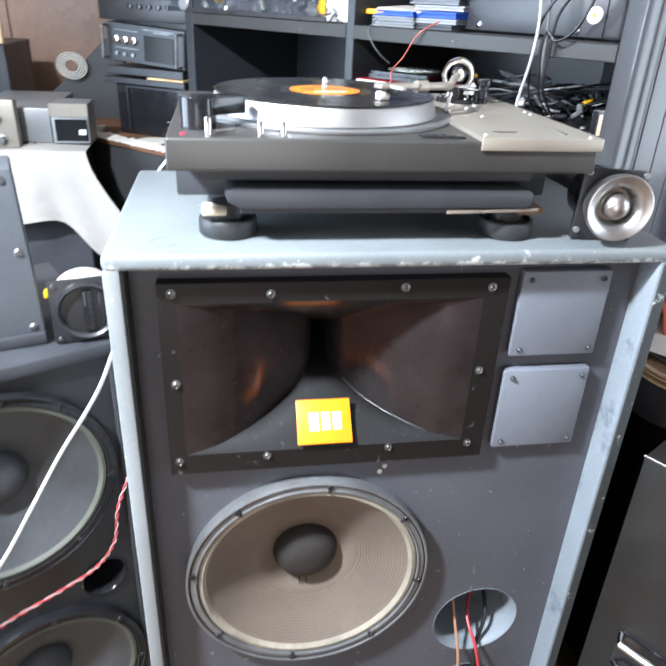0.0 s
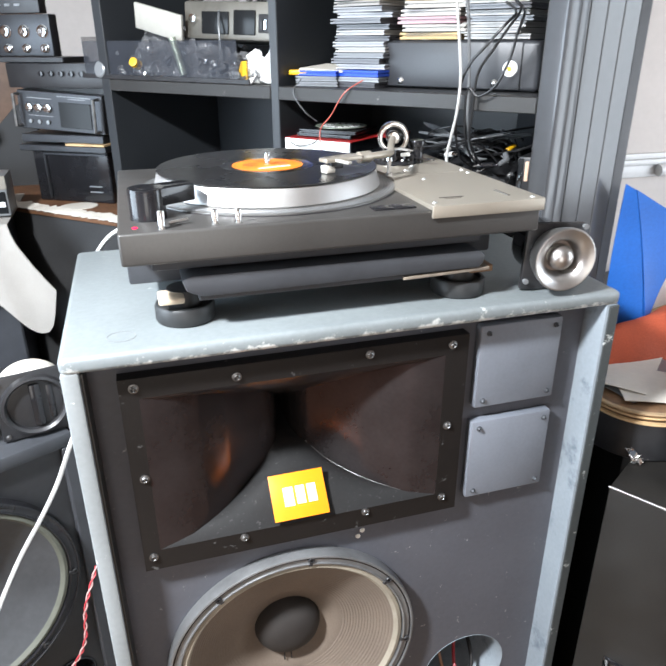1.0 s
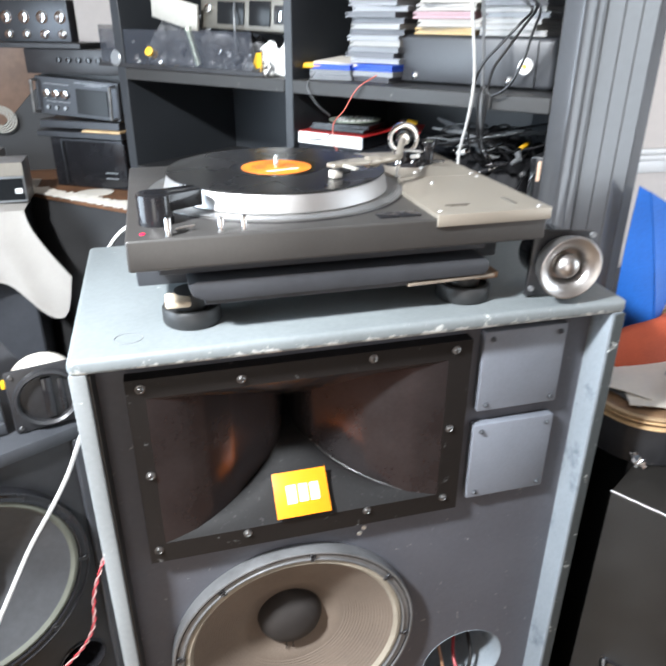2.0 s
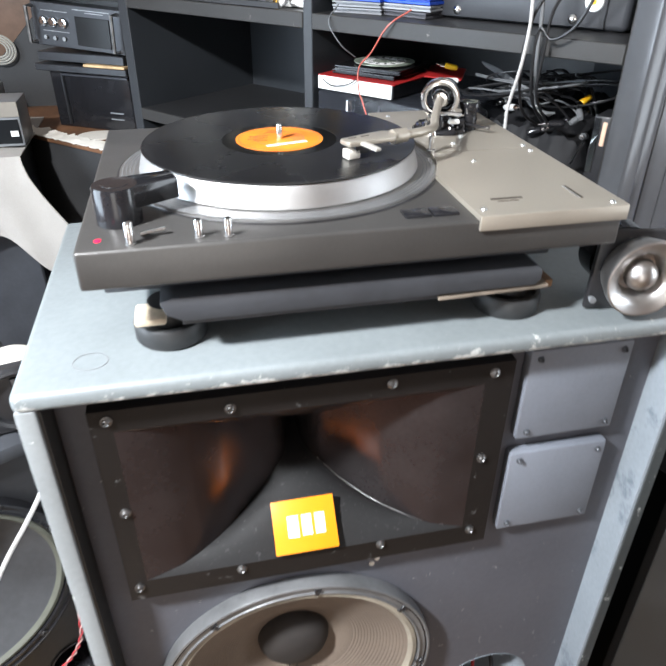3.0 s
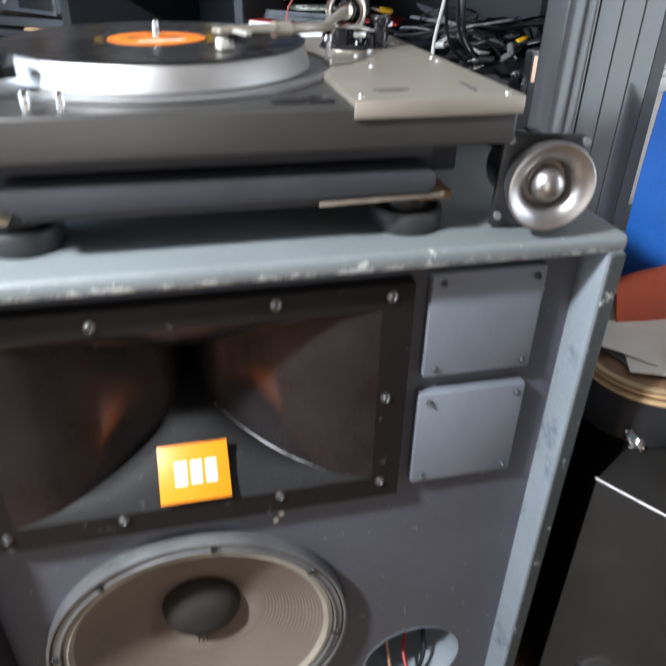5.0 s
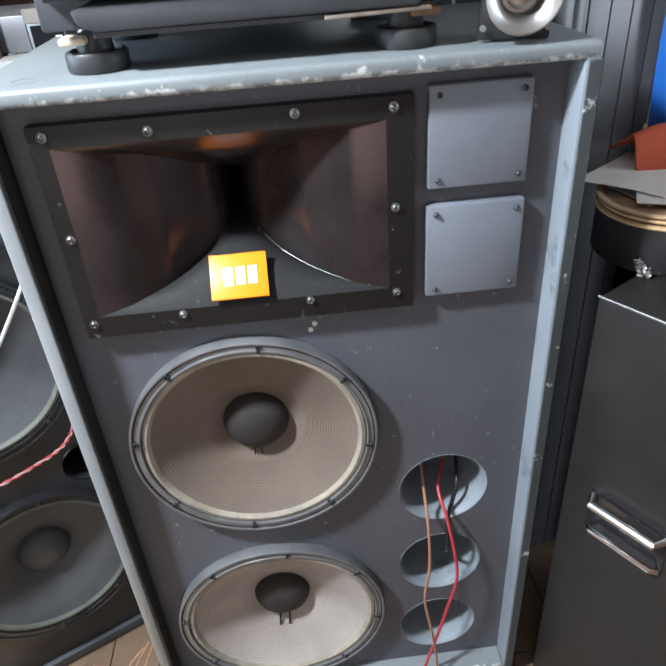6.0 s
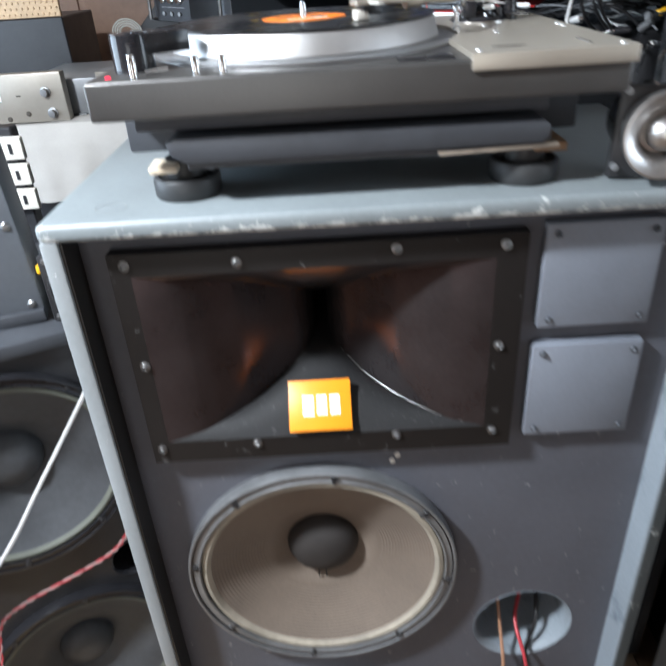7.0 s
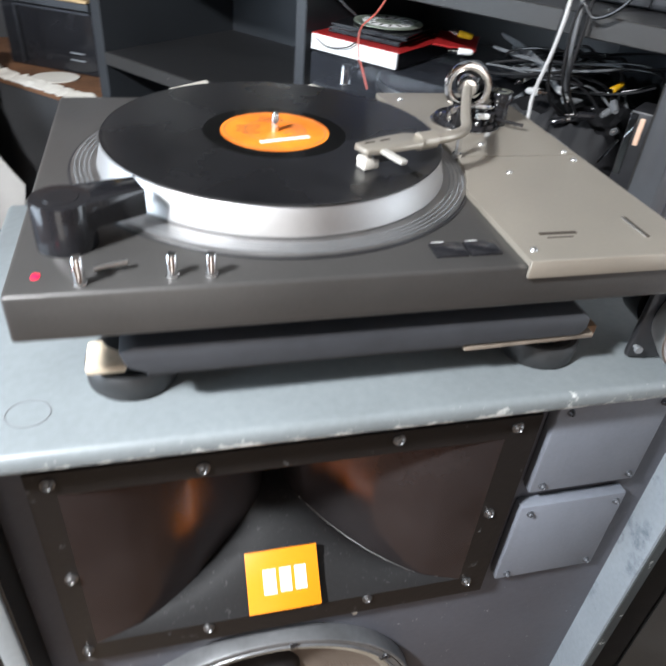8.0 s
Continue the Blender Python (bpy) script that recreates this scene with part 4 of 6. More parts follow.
Z1, Z0 = 1.5625, 1.3025
pile("disc_case", "thin plastic disc case in a tall pile on the shelf", CASES, 25, 0.742, 0.15, Z1 + 0.036, 0.128, 0.142, 0.0112, 0.009, 0, "tall pile of disc cases")
pile("disc_case", "grey plastic disc case in a second pile", CASES, 24, 0.80, 0.30, Z1, 0.128, 0.142, 0.0112, 0.009, 4, "rear pile of disc cases")
pile("disc_case", "disc case lying in a blue wrapping pile", BLUESLEEVE, 1, 0.745, 0.13, Z1 + 0.022, 0.132, 0.142, 0.0135, 0.002, 3, "cases on the shelf board")
pile("disc_case", "pale disc case at the foot of the pile", CASES, 2, 0.745, 0.13, Z1, 0.128, 0.142, 0.011, 0.003, 2, "cases on the shelf board")
pile("disc_case", "disc case in a loose low pile", CASES, 2, 0.645, 0.11, Z1, 0.10, 0.135, 0.011, 0.004, 14, "low pile of cases")
pile("disc_case", "blue wrapped disc case on a low pile", BLUESLEEVE, 1, 0.65, 0.11, Z1 + 0.022, 0.11, 0.13, 0.012, 0.003, 6, "low pile of cases")
solo("paper_sleeve", prism([(-0.06, -0.06), (0.05, -0.068), (0.07, 0.06), (-0.05, 0.065)], 0.004, shelf_pose(0.655, 0.12, Z1 + 0.0342, 10) @ pose(0, 0, 0, 3, 2, 0)), PAPER, "cream paper sleeve on a low pile of cases", "paper sleeve")
solo("yellow_packet", box((-0.022, -0.03, 0), (0.022, 0.03, 0.011), 0.003, m=shelf_pose(0.598, 0.07, Z1 + 0.0225, 20)), YELLOW, "small yellow packet on the low pile", "packet")
pile("film_case", "coloured film case lying on a black carrying case", CASES_COL, 6, 0.90, 0.20, Z1 + 0.0945, 0.135, 0.19, 0.0145, 0.007, 2, "film cases on the carrying case")
pile("film_case", "pale film case lying on a black carrying case", CASES, 10, 1.045, 0.20, Z1 + 0.0945, 0.135, 0.18, 0.0105, 0.010, -3, "film cases on the carrying case")
pile("film_case", "pale film case on a coloured pile", CASES, 5, 0.905, 0.20, Z1 + 0.183, 0.14, 0.18, 0.0125, 0.008, 3, "film cases on the carrying case")

cc = thing("carrying_case", "black leatherette carrying case with metal snaps and a round badge", "case", shelf_pose(0.965, 0.22, Z1))
part("body", box((0.80, 0.105, Z1 + 0.0005), (1.135, 0.34, Z1 + 0.093), 0.010, 3, SM), LEATHER, cc)
part("flap", box((0.80, 0.101, Z1 + 0.004), (1.100, 0.106, Z1 + 0.089), 0.002, 2, SM), LEATHER, cc)
for x in (0.839, 1.049):
    part("snap", lathe([(0, 0.004), (0.004, 0.0035), (0.0072, 0.0012), (0.0075, -0.001)], 20, SM @ Matrix.Translation((x, 0.101, Z1 + 0.015)) @ FRONT), CHROME, cc, "domed metal snap")
bg = part("badge", lathe([(0, 0.004), (0.006, 0.004), (0.0065, 0.0025), (0.014, 0.002), (0.0155, -0.001)], 28, SM @ Matrix.Translation((1.079, 0.101, Z1 + 0.042)) @ FRONT), WHITE, cc, "round white badge")
part("badge_centre", lathe([(0, 0.0055), (0.004, 0.005), (0.005, 0.0035)], 16, SM @ Matrix.Translation((1.079, 0.101, Z1 + 0.042)) @ FRONT), YELLOW, bg)

bag = sheet(26, 18, lambda u, v: on_shelf(1.04 + 0.13 * u + wobble((u * 3, v * 3, 1), 0.5, 0.02), 0.10 + 0.16 * v + wobble((u * 3, v * 3, 5), 0.4, 0.03), Z1 + 0.205 + 0.07 * math.sin(math.pi * u) * math.sin(math.pi * min(1, v + 0.2)) + wobble((u * 4, v * 4, 9), 0.35, 0.025)), 0.0012)
solo("plastic_bag", bag, FILM, "crumpled clear plastic bag on the film cases", "plastic bag")

# left bay, upper shelf: bin of electronics
bin_ = thing("plastic_tray", "smoke-grey clear plastic tray of loose electronics on the shelf", "tray", shelf_pose(0.2, 0.15, Z1))
part("tray_floor", box((-0.10, 0.01, Z1 + 0.001), (0.46, 0.30, Z1 + 0.004), m=SM), SMOKE, bin_)
part("tray_front", box((-0.105, 0.005, Z1 + 0.001), (0.46, 0.008, Z1 + 0.095), 0.001, 1, SM), SMOKE, bin_, "low clear front wall")
part("tray_side", box((-0.105, 0.005, Z1 + 0.001), (-0.102, 0.30, Z1 + 0.105), 0.001, 1, SM), SMOKE, bin_)
part("tray_rim", box((-0.112, -0.001, Z1 + 0.001), (0.50, 0.004, Z1 + 0.012), 0.001, 1, SM), BLACK, bin_)
dev = thing("tape_machine", "grey portable tape machine lying on a heap of cables", "tape machine", shelf_pose(0.37, 0.15, Z1 + 0.09))
DM = shelf_pose(0.38, 0.17, Z1 + 0.088) @ pose(0, 0, 0, -4, 2, 3)
part("body", box((-0.15, -0.10, 0), (0.15, 0.10, 0.085), 0.006, 2, DM), OLIVEMETAL, dev)
part("cassette_door", box((-0.09, -0.104, 0.012), (-0.005, -0.099, 0.062), 0.002, 2, DM), SMOKED, dev)
part("dial_window", box((0.01, -0.104, 0.012), (0.075, -0.099, 0.066), 0.002, 2, DM), SMOKED, dev)
part("button_panel", box((0.085, -0.104, 0.018), (0.14, -0.099, 0.058), 0.002, 2, DM), BLACK, dev)
part("knob", lathe([(0, 0.012), (0.010, 0.011), (0.011, 0.002), (0.011, 0)], 20, DM @ Matrix.Translation((-0.115, -0.10, 0.045)) @ FRONT), CHROME, dev)
for i in range(4):
    part("key", box((0.092 + i * 0.011, -0.107, 0.024), (0.099 + i * 0.011, -0.103, 0.046), 0.001, 1, DM), CHROME if i == 1 else BLACK, dev)
solo("metal_cover", box((-0.085, -0.004, 0), (0.085, 0.004, 0.062), 0.002, 2, shelf_pose(0.165, 0.045, Z1 + 0.108) @ pose(0, 0, 0, 8, 12, 0)), CREAMMETAL, "cream metal cover leaning on the tape machine", "cover")
strip = sheet(20, 2, lambda u, v: on_shelf(0.20 + 0.34 * u, 0.13 + 0.03 * v, Z1 + 0.196 + 0.014 * math.sin(math.pi * u * 0.9) - 0.022 * u * u), 0.006)
solo("card_strip", strip, CARD, "curved tan card strip lying over the tape machine", "card strip")
film = sheet(80, 46, lambda u, v: on_shelf(0.06 + 0.44 * u, 0.02 + 0.17 * v + wobble((u * 5, v * 5, 2), 0.5, 0.02), Z1 + 0.006 + (0.06 + 0.05 * math.sin(3 * u + 1)) * min(1, v * 3) * (1 - 0.25 * u) + wobble((u * 9, v * 9, 4), 0.45, 0.03) + wobble((u * 24, v * 16, 6), 0.5, 0.009)), 0.0006)
solo("plastic_bag", film, FILM, "crumpled clear bag of electronic parts on the tray", "plastic bag")
film2 = sheet(34, 20, lambda u, v: on_shelf(0.22 + 0.30 * u, 0.10 + 0.16 * v, Z1 + 0.180 + 0.030 * math.sin(3.1 * u) * math.sin(3.1 * v) + wobble((u * 8, v * 8, 14), 0.4, 0.016) + wobble((u * 26, v * 18, 16), 0.5, 0.014)), 0.0006)
solo("plastic_film", film2, SHINY, "shiny crumpled plastic film over the tape machine", "plastic film")
for i in range(30):
    x, y, z = random.uniform(0.02, 0.44), random.uniform(0.03, 0.2), Z1 + random.uniform(0.006, 0.05)
    s = random.uniform(0.006, 0.016)
    mt = random.choice([STEEL, BLACK, CHROME, WIREGREY, DARKPRINT, YELLOW if i % 9 == 0 else CARD, GLOSSBLACK])
    sh = shelf_pose(x, y, z, random.uniform(0, 180)) @ pose(0, 0, 0, random.uniform(-40, 40), random.uniform(-40, 40), 0)
    solo("electronic_part", box((-s * 1.6, -s, -s * 0.6), (s * 1.6, s, s * 0.6), s * 0.25, 2, sh) if i % 2 else lathe([(0, s), (s * 0.7, s), (s * 0.75, 0), (s, 0), (s, -s), (0, -s)], 14, sh), mt, "small loose electronic part in the plastic tray", "electronic part", "loose parts in the tray")
for i in range(26):
    x, y = random.uniform(0.0, 0.46), random.uniform(0.012, 0.05)
    s = random.uniform(0.006, 0.014)
    z = Z1 + 0.006 + random.random() ** 2 * 0.06
    a0 = random.uniform(0, 6)
    solo("foil_scrap", sheet(5, 4, lambda u, v: on_shelf(x + s * (u - 0.5) * 2, y + wobble((u * 3, v * 3, i), 0.5, s), z + s * (v - 0.3) * 1.4 + wobble((u * 3 + a0, v * 3, i + 50), 0.5, s * 0.8)), 0.0006), [CHROME, CLEAR, CHROME, STEEL][i % 4], "crumpled shiny scrap in the plastic tray", "foil", "shiny scraps in the tray")
solo("green_ampoule", tube([on_shelf(0.235, 0.022, Z1 + 0.10), on_shelf(0.255, 0.020, Z1 + 0.05), on_shelf(0.27, 0.018, Z1 + 0.015)], 0.009, 12, smooth=False), GREEN, "grey-green tube leaning in the tray", "tube")
solo("orange_bobbin", lathe([(0, 0.016), (0.011, 0.014), (0.012, 0.004), (0.007, 0.002), (0.007, -0.01), (0.012, -0.012), (0, -0.014)], 20, shelf_pose(0.10, 0.012, Z1 + 0.04) @ pose(0, 0, 0, 70, 0, 20)), YELLOW, "orange plastic bobbin in the tray", "bobbin")
solo("round_lid", lathe([(0, 0.004), (0.018, 0.004), (0.0215, 0.001), (0.0215, -0.004), (0, -0.004)], 32, shelf_pose(-0.035, 0.0, Z1 + 0.024) @ pose(0, 0, 0, 82, 0, 0)), GREYBOX, "round translucent plastic lid in the tray", "lid")
def torn(u, v):
    top = 0.062 + 0.012 * math.sin(9 * u) + 0.075 * max(0.0, min(1.0, (u - 0.42) / 0.4)) - 0.05 * max(0.0, (u - 0.88) / 0.12)
    return on_shelf(0.458 + 0.098 * u, 0.03 + 0.035 * u + 0.018 * v + wobble((u * 3, v * 3, 33), 0.5, 0.022) + wobble((u * 9, v * 9, 35), 0.5, 0.006), Z1 + 0.002 + top * v)


crump = sheet(24, 20, torn, 0.0015)
solo("crumpled_paper", crump, WHITE, "torn white paper bag standing at the divider", "paper bag")
solo("orange_card", prism([(0, 0), (0.035, 0), (0.028, 0.05), (0.012, 0.048)], 0.003, shelf_pose(0.437, 0.028, Z1 + 0.001) @ pose(0, 0, 0, 82, 0, 0)), YELLOW, "orange card scrap beside the paper bag", "card")
solo("bay_cable", tube([on_shelf(0.12, 0.30, 1.86), on_shelf(0.18, 0.24, 1.80), on_shelf(0.26, 0.16, 1.758), on_shelf(0.33, 0.10, 1.74), on_shelf(0.36, 0.06, 1.70), on_shelf(0.37, 0.05, 1.62), on_shelf(0.375, 0.05, 1.575)], 0.0028), WIREGREY, "grey cable over the tape machine", "cable")

fold = sheet(10, 8, lambda u, v: on_shelf(0.318 + 0.030 * u - 0.012 * v, 0.012 - 0.085 * v, Z0 + 0.002 + 0.010 * abs(u - 0.45) - 0.004 * v), 0.0015)
solo("folded_card", fold, PAPER, "small folded cream card sticking out over the shelf edge", "card")

# right bay, lower shelf: closed record player with a book and disc on it
rp = thing("record_player", "small closed record player with a cream base and dusty smoked lid", "record player", shelf_pose(0.74, 0.16, Z0))
part("base", box((0.592, 0.004, Z0 + 0.046), (0.90, 0.34, Z0 + 0.064), 0.003, 2, SM), PAPER, rp, "cream plastic base")
part("underside", box((0.60, 0.012, Z0 + 0.0005), (0.87, 0.33, Z0 + 0.046), 0.004, 2, SM), BLACK, rp)
part("lid", box((0.594, 0.006, Z0 + 0.065), (0.898, 0.338, Z0 + 0.122), 0.004, 2, SM), SMOKE, rp, "smoked dusty see-through lid")
part("deck_plate", box((0.60, 0.012, Z0 + 0.0645), (0.89, 0.33, Z0 + 0.070), 0.001, 1, SM), DECKFACE, rp)
part("small_platter", lathe([(0, 0.016), (0.10, 0.016), (0.108, 0.013), (0.108, 0.0)], 48, SM @ Matrix.Translation((0.77, 0.16, Z0 + 0.0705))), BLACK, rp, "dark ribbed small platter")
part("platter_rim", lathe([(0.112, 0.0), (0.112, 0.010), (0.109, 0.010), (0.109, 0.0)], 48, SM @ Matrix.Translation((0.77, 0.16, Z0 + 0.0705))), ALU, rp)
part("knob", lathe([(0, 0.034), (0.010, 0.033), (0.011, 0.002), (0.012, 0)], 20, SM @ Matrix.Translation((0.645, 0.045, Z0 + 0.0705))), CHROME, rp, "chrome knob under the lid")
bk = thing("book", "thick paperback with white page edges and a red cover", "book", shelf_pose(0.68, 0.1, Z0 + 0.124))
BKM = shelf_pose(0.676, 0.105, Z0 + 0.1235) @ pose(0, 0, 0, 0, 0, 2)
part("page_block", box((-0.087, -0.0935, 0.001), (0.0865, 0.09, 0.026), 0.001, 1, BKM), WHITE, bk)
part("cover", box((-0.088, -0.093, 0.0262), (0.091, 0.093, 0.0275), 0.0005, 1, BKM), REDPLASTIC, bk)
part("spine", box((0.087, -0.093, 0.002), (0.09, 0.093, 0.0262), 0.001, 1, BKM), GLOSSBLACK, bk)
for i in range(2):
    solo("slim_case", case_mesh(0.142, 0.126, 0.0085), GLOSSBLACK, "slim black disc case on the book", "disc case", "slim cases").matrix_basis = shelf_pose(0.676 + 0.004 * i, 0.10, Z0 + 0.1525 + 0.0088 * i, 4 + 5 * i)
cdm = shelf_pose(0.684, 0.105, Z0 + 0.172)
disc = thing("compact_disc", "printed disc lying on slim black cases", "disc", cdm)
part("foil", lathe([(0.0075, 0), (0.06, 0), (0.06, 0.0012), (0.0075, 0.0012), (0.0075, 0)], 64, cdm), GREEN, disc)
part("printed_ring", lathe([(0.024, 0.0012), (0.024, 0.0015), (0.044, 0.0015), (0.044, 0.0012)], 64, cdm), WHITE, disc)
for i in range(14):
    a = i * 0.449
    part("print_bar", box((0.027, -0.0022, 0.0014), (0.041, 0.0022, 0.0018), m=cdm @ Matrix.Rotation(a, 4, "Z")), DARKPRINT, disc)


def cable(name, pts, r, mat, label, group=""):
    return solo(name, tube(pts, r, 8), mat, label, "cable", group)


cable("red_wire", [on_shelf(0.795, 0.02, 1.58), on_shelf(0.77, -0.012, 1.556), on_shelf(0.735, -0.01, 1.51), on_shelf(0.70, 0.0, 1.478), on_shelf(0.705, -0.005, 1.44), on_shelf(0.725, -0.02, 1.425), on_shelf(0.745, -0.03, 1.40)], 0.0014, WIRESALMON, "thin red wire hanging over the book")
cable("thin_wire", [on_shelf(0.635, 0.02, 1.58), on_shelf(0.632, -0.006, 1.552), on_shelf(0.655, 0.0, 1.515), on_shelf(0.668, 0.03, 1.49)], 0.0013, WIREGREY, "thin grey wire hanging from the shelf")
cable("thin_wire", [on_shelf(0.60, 0.01, 1.447), on_shelf(0.63, 0.006, 1.437), on_shelf(0.67, 0.004, 1.444), on_shelf(0.69, 0.006, 1.456)], 0.0012, WIREBLACK, "thin black wire over the book's pages")
cable("white_cable", [on_shelf(0.99, 0.06, 2.0), on_shelf(1.005, -0.02, 1.80), on_shelf(1.022, -0.03, 1.70), on_shelf(1.036, -0.03, 1.60), on_shelf(1.033, -0.03, 1.53), on_shelf(1.020, -0.03, 1.46), on_shelf(1.022, -0.035, 1.42), on_shelf(1.02, -0.04, 1.30), on_shelf(1.01, -0.05, 1.0)], 0.0027, WIREWHITE, "thick white cable hanging in front of the shelf")
cable("grey_cable", [on_shelf(1.00, 0.06, 2.0), on_shelf(1.018, -0.012, 1.80), on_shelf(1.036, -0.016, 1.70), on_shelf(1.047, -0.018, 1.60), on_shelf(1.050, -0.016, 1.52), on_shelf(1.045, 0.02, 1.46)], 0.003, WIREGREY, "grey cable beside the white cable")
BLACKS = [
    [(1.06, 0.10, 1.72), (1.11, 0.02, 1.70), (1.105, -0.012, 1.68), (1.075, -0.02, 1.645), (1.045, -0.022, 1.61), (1.030, -0.022, 1.56), (1.028, -0.018, 1.50), (1.032, 0.0, 1.45), (1.04, 0.05, 1.42)],
    [(1.08, 0.10, 1.72), (1.125, 0.02, 1.70), (1.128, -0.012, 1.665), (1.12, -0.02, 1.62), (1.10, -0.022, 1.58), (1.07, -0.022, 1.562), (1.05, -0.022, 1.575), (1.045, -0.02, 1.53), (1.05, -0.01, 1.47), (1.06, 0.04, 1.42)],
    [(1.07, 0.10, 1.73), (1.118, 0.02, 1.705), (1.112, -0.014, 1.675), (1.09, -0.02, 1.64), (1.065, -0.02, 1.60), (1.06, -0.02, 1.54), (1.058, -0.016, 1.48), (1.07, 0.02, 1.43)],
]

def heap(u, v):
    side = min(1.0, 6 * u, 6 * (1 - u)) * min(1.0, 7 * v + 0.12)
    return on_shelf(0.905 + 0.245 * u, 0.012 + 0.36 * v, Z0 + 0.002 + side * (0.108 + wobble((u * 4, v * 4, 91), 0.7, 0.03)) + wobble((u * 11, v * 11, 93), 0.6, 0.010) * side)


hp = thing("black_bag", "slumped dull black bag under the tangled cables", "bag", shelf_pose(1.03, 0.19, Z0))
part("bag_body", sheet(46, 40, heap, 0.003), DULLBLACK, hp)
part("drawstring", tube([on_shelf(*p) for p in [(0.95, 0.03, Z0 + 0.10), (0.985, 0.02, Z0 + 0.085), (1.03, 0.018, Z0 + 0.095), (1.07, 0.025, Z0 + 0.08)]], 0.002, 6), WIREGREY, hp, "thin grey drawstring")
solo("red_sleeve", box((-0.036, -0.05, 0), (0.036, 0.05, 0.003), 0.001, 1, shelf_pose(0.790, 0.165, Z0 + 0.1535, 24) @ pose(0, 0, 0, 2, 3, 0)), REDPLASTIC, "thin red card sleeve sticking out behind the book", "sleeve")
for i in range(6):
    k = 0.0045 * i
    pts = [(0.885, 0.13 + k, 1.492 - k * 0.6), (0.93, 0.11 + k, 1.487 - k), (0.975, 0.09 + k, 1.473 - k), (1.015, 0.07 + k, 1.452 - k), (1.05, 0.07 + 2 * k, 1.432)]
    if i > 3:
        pts = [(0.88, 0.12, 1.462 + k * 0.5), (0.93, 0.10, 1.460 + k * 0.6), (0.98, 0.09, 1.459 + k * 0.6), (1.03, 0.10, 1.45)]
    cable("parallel_cable", [on_shelf(*p) for p in pts], 0.0014, WIREGREY, "grey cable of a flat bundle above the tangle", "parallel cables")

for row in BLACKS:
    cable("black_cable", [on_shelf(*p) for p in row], 0.0024, WIREBLACK, "black cable looped over the shelf edge", "looped cables")
for i in range(17):
    y0, k0 = random.uniform(0.04, 0.30), random.uniform(0, 6)
    x0, x1 = random.uniform(0.86, 0.98), random.uniform(1.02, 1.14)
    pts = []
    for k in range(9):
        u = k / 8
        x = x0 + (x1 - x0) * u
        lift = Z0 + 0.128 if x < 1.05 else Z0 + 0.128 - (x - 1.05) * 0.9
        pts.append(on_shelf(x, y0 + 0.035 * math.sin(u * 4 + k0), lift + 0.012 + 0.022 * abs(math.sin(u * 3.3 + k0))))
    cable("tangled_cable", pts, random.uniform(0.0014, 0.0028), [WIREBLACK, WIREBLACK, WIREBLACK, WIREBLACK, WIREGREY, WIREBLACK][i % 6], "tangled audio cable in the lower bay", "tangled cables")

for i in range(9):
    cx, cy, cz = random.uniform(0.93, 1.08), random.uniform(0.06, 0.24), Z0 + 0.146 + 0.004 * i % 0.03
    ra, rb, tilt, spin = random.uniform(0.05, 0.085), random.uniform(0.028, 0.045), random.uniform(-0.5, 0.6), random.uniform(-0.5, 0.5)
    pts = []
    for k in range(13):
        a = spin + 6.0 * k / 12
        pts.append(on_shelf(cx + ra * math.cos(a), cy + rb * math.sin(a) * math.cos(tilt), max(Z0 + 0.126, cz + rb * math.sin(a) * math.sin(tilt) + 0.2 * ra * math.cos(a))))
    cable("coiled_cable", pts, random.uniform(0.0016, 0.0026), WIREGREY if i % 5 == 0 else WIREBLACK, "loosely coiled audio cable on the black bag", "coiled cables")


def rca(place, direction, mat, label):
    q = Vector(direction).to_track_quat("Z", "Y").to_matrix().to_4x4()
    m = Matrix.Translation(place) @ q
    t = thing("audio_plug", label, "plug", m, "audio plugs")
    part("grip", lathe([(0, 0), (0.0035, 0), (0.005, 0.004), (0.0055, 0.022), (0.004, 0.024), (0, 0.024)], 14, m), mat, t)
    part("tip", lathe([(0.0042, 0.024), (0.0042, 0.033), (0.0016, 0.033), (0.0016, 0.040), (0, 0.040)], 12, m), CHROME, t)


rca(on_shelf(1.085, 0.155, 1.455), (-0.6, -0.2, -0.25), YELLOW, "yellow audio plug on the tangle of cables")
rca(on_shelf(0.835, 0.13, 1.476), (-0.8, 0.5, 0.12), YELLOW, "yellow audio plug beside the book")
rca(on_shelf(0.850, 0.11, 1.458), (-0.9, 0.3, 0.0), WHITE, "white audio plug beside the book")
for i in range(13):
    rca(on_shelf(random.uniform(0.93, 1.12), random.uniform(0.01, 0.16), Z0 + random.uniform(0.10, 0.15)), (random.uniform(-1, 1), random.uniform(-1, 1), random.uniform(-0.4, 0.4)), random.choice([WIREWHITE, GLOSSBLACK, GLOSSBLACK, WIREGREY]), "loose audio plug in the tangle of cables")
mk = thing("marker_pack", "upright pack with a silver and red stripe at the shelf's end", "pack", shelf_pose(1.13, 0.06, Z0))
part("body", box((1.136, 0.04, Z0 + 0.001), (1.166, 0.10, Z0 + 0.150), 0.003, 2, SM), BLACK, mk)
part("stripe", box((1.137, 0.038, Z0 + 0.06), (1.1475, 0.041, Z0 + 0.147), 0.001, 1, SM), CHROME, mk)
part("stripe", box((1.151, 0.038, Z0 + 0.105), (1.158, 0.041, Z0 + 0.142), 0.001, 1, SM), DISCPRINT, mk)
cable("thin_strut", [on_shelf(1.118, 0.02, Z0 + 0.075), on_shelf(1.140, -0.002, Z0 + 0.118)], 0.002, CHROME, "thin chrome strut at the shelf's end")

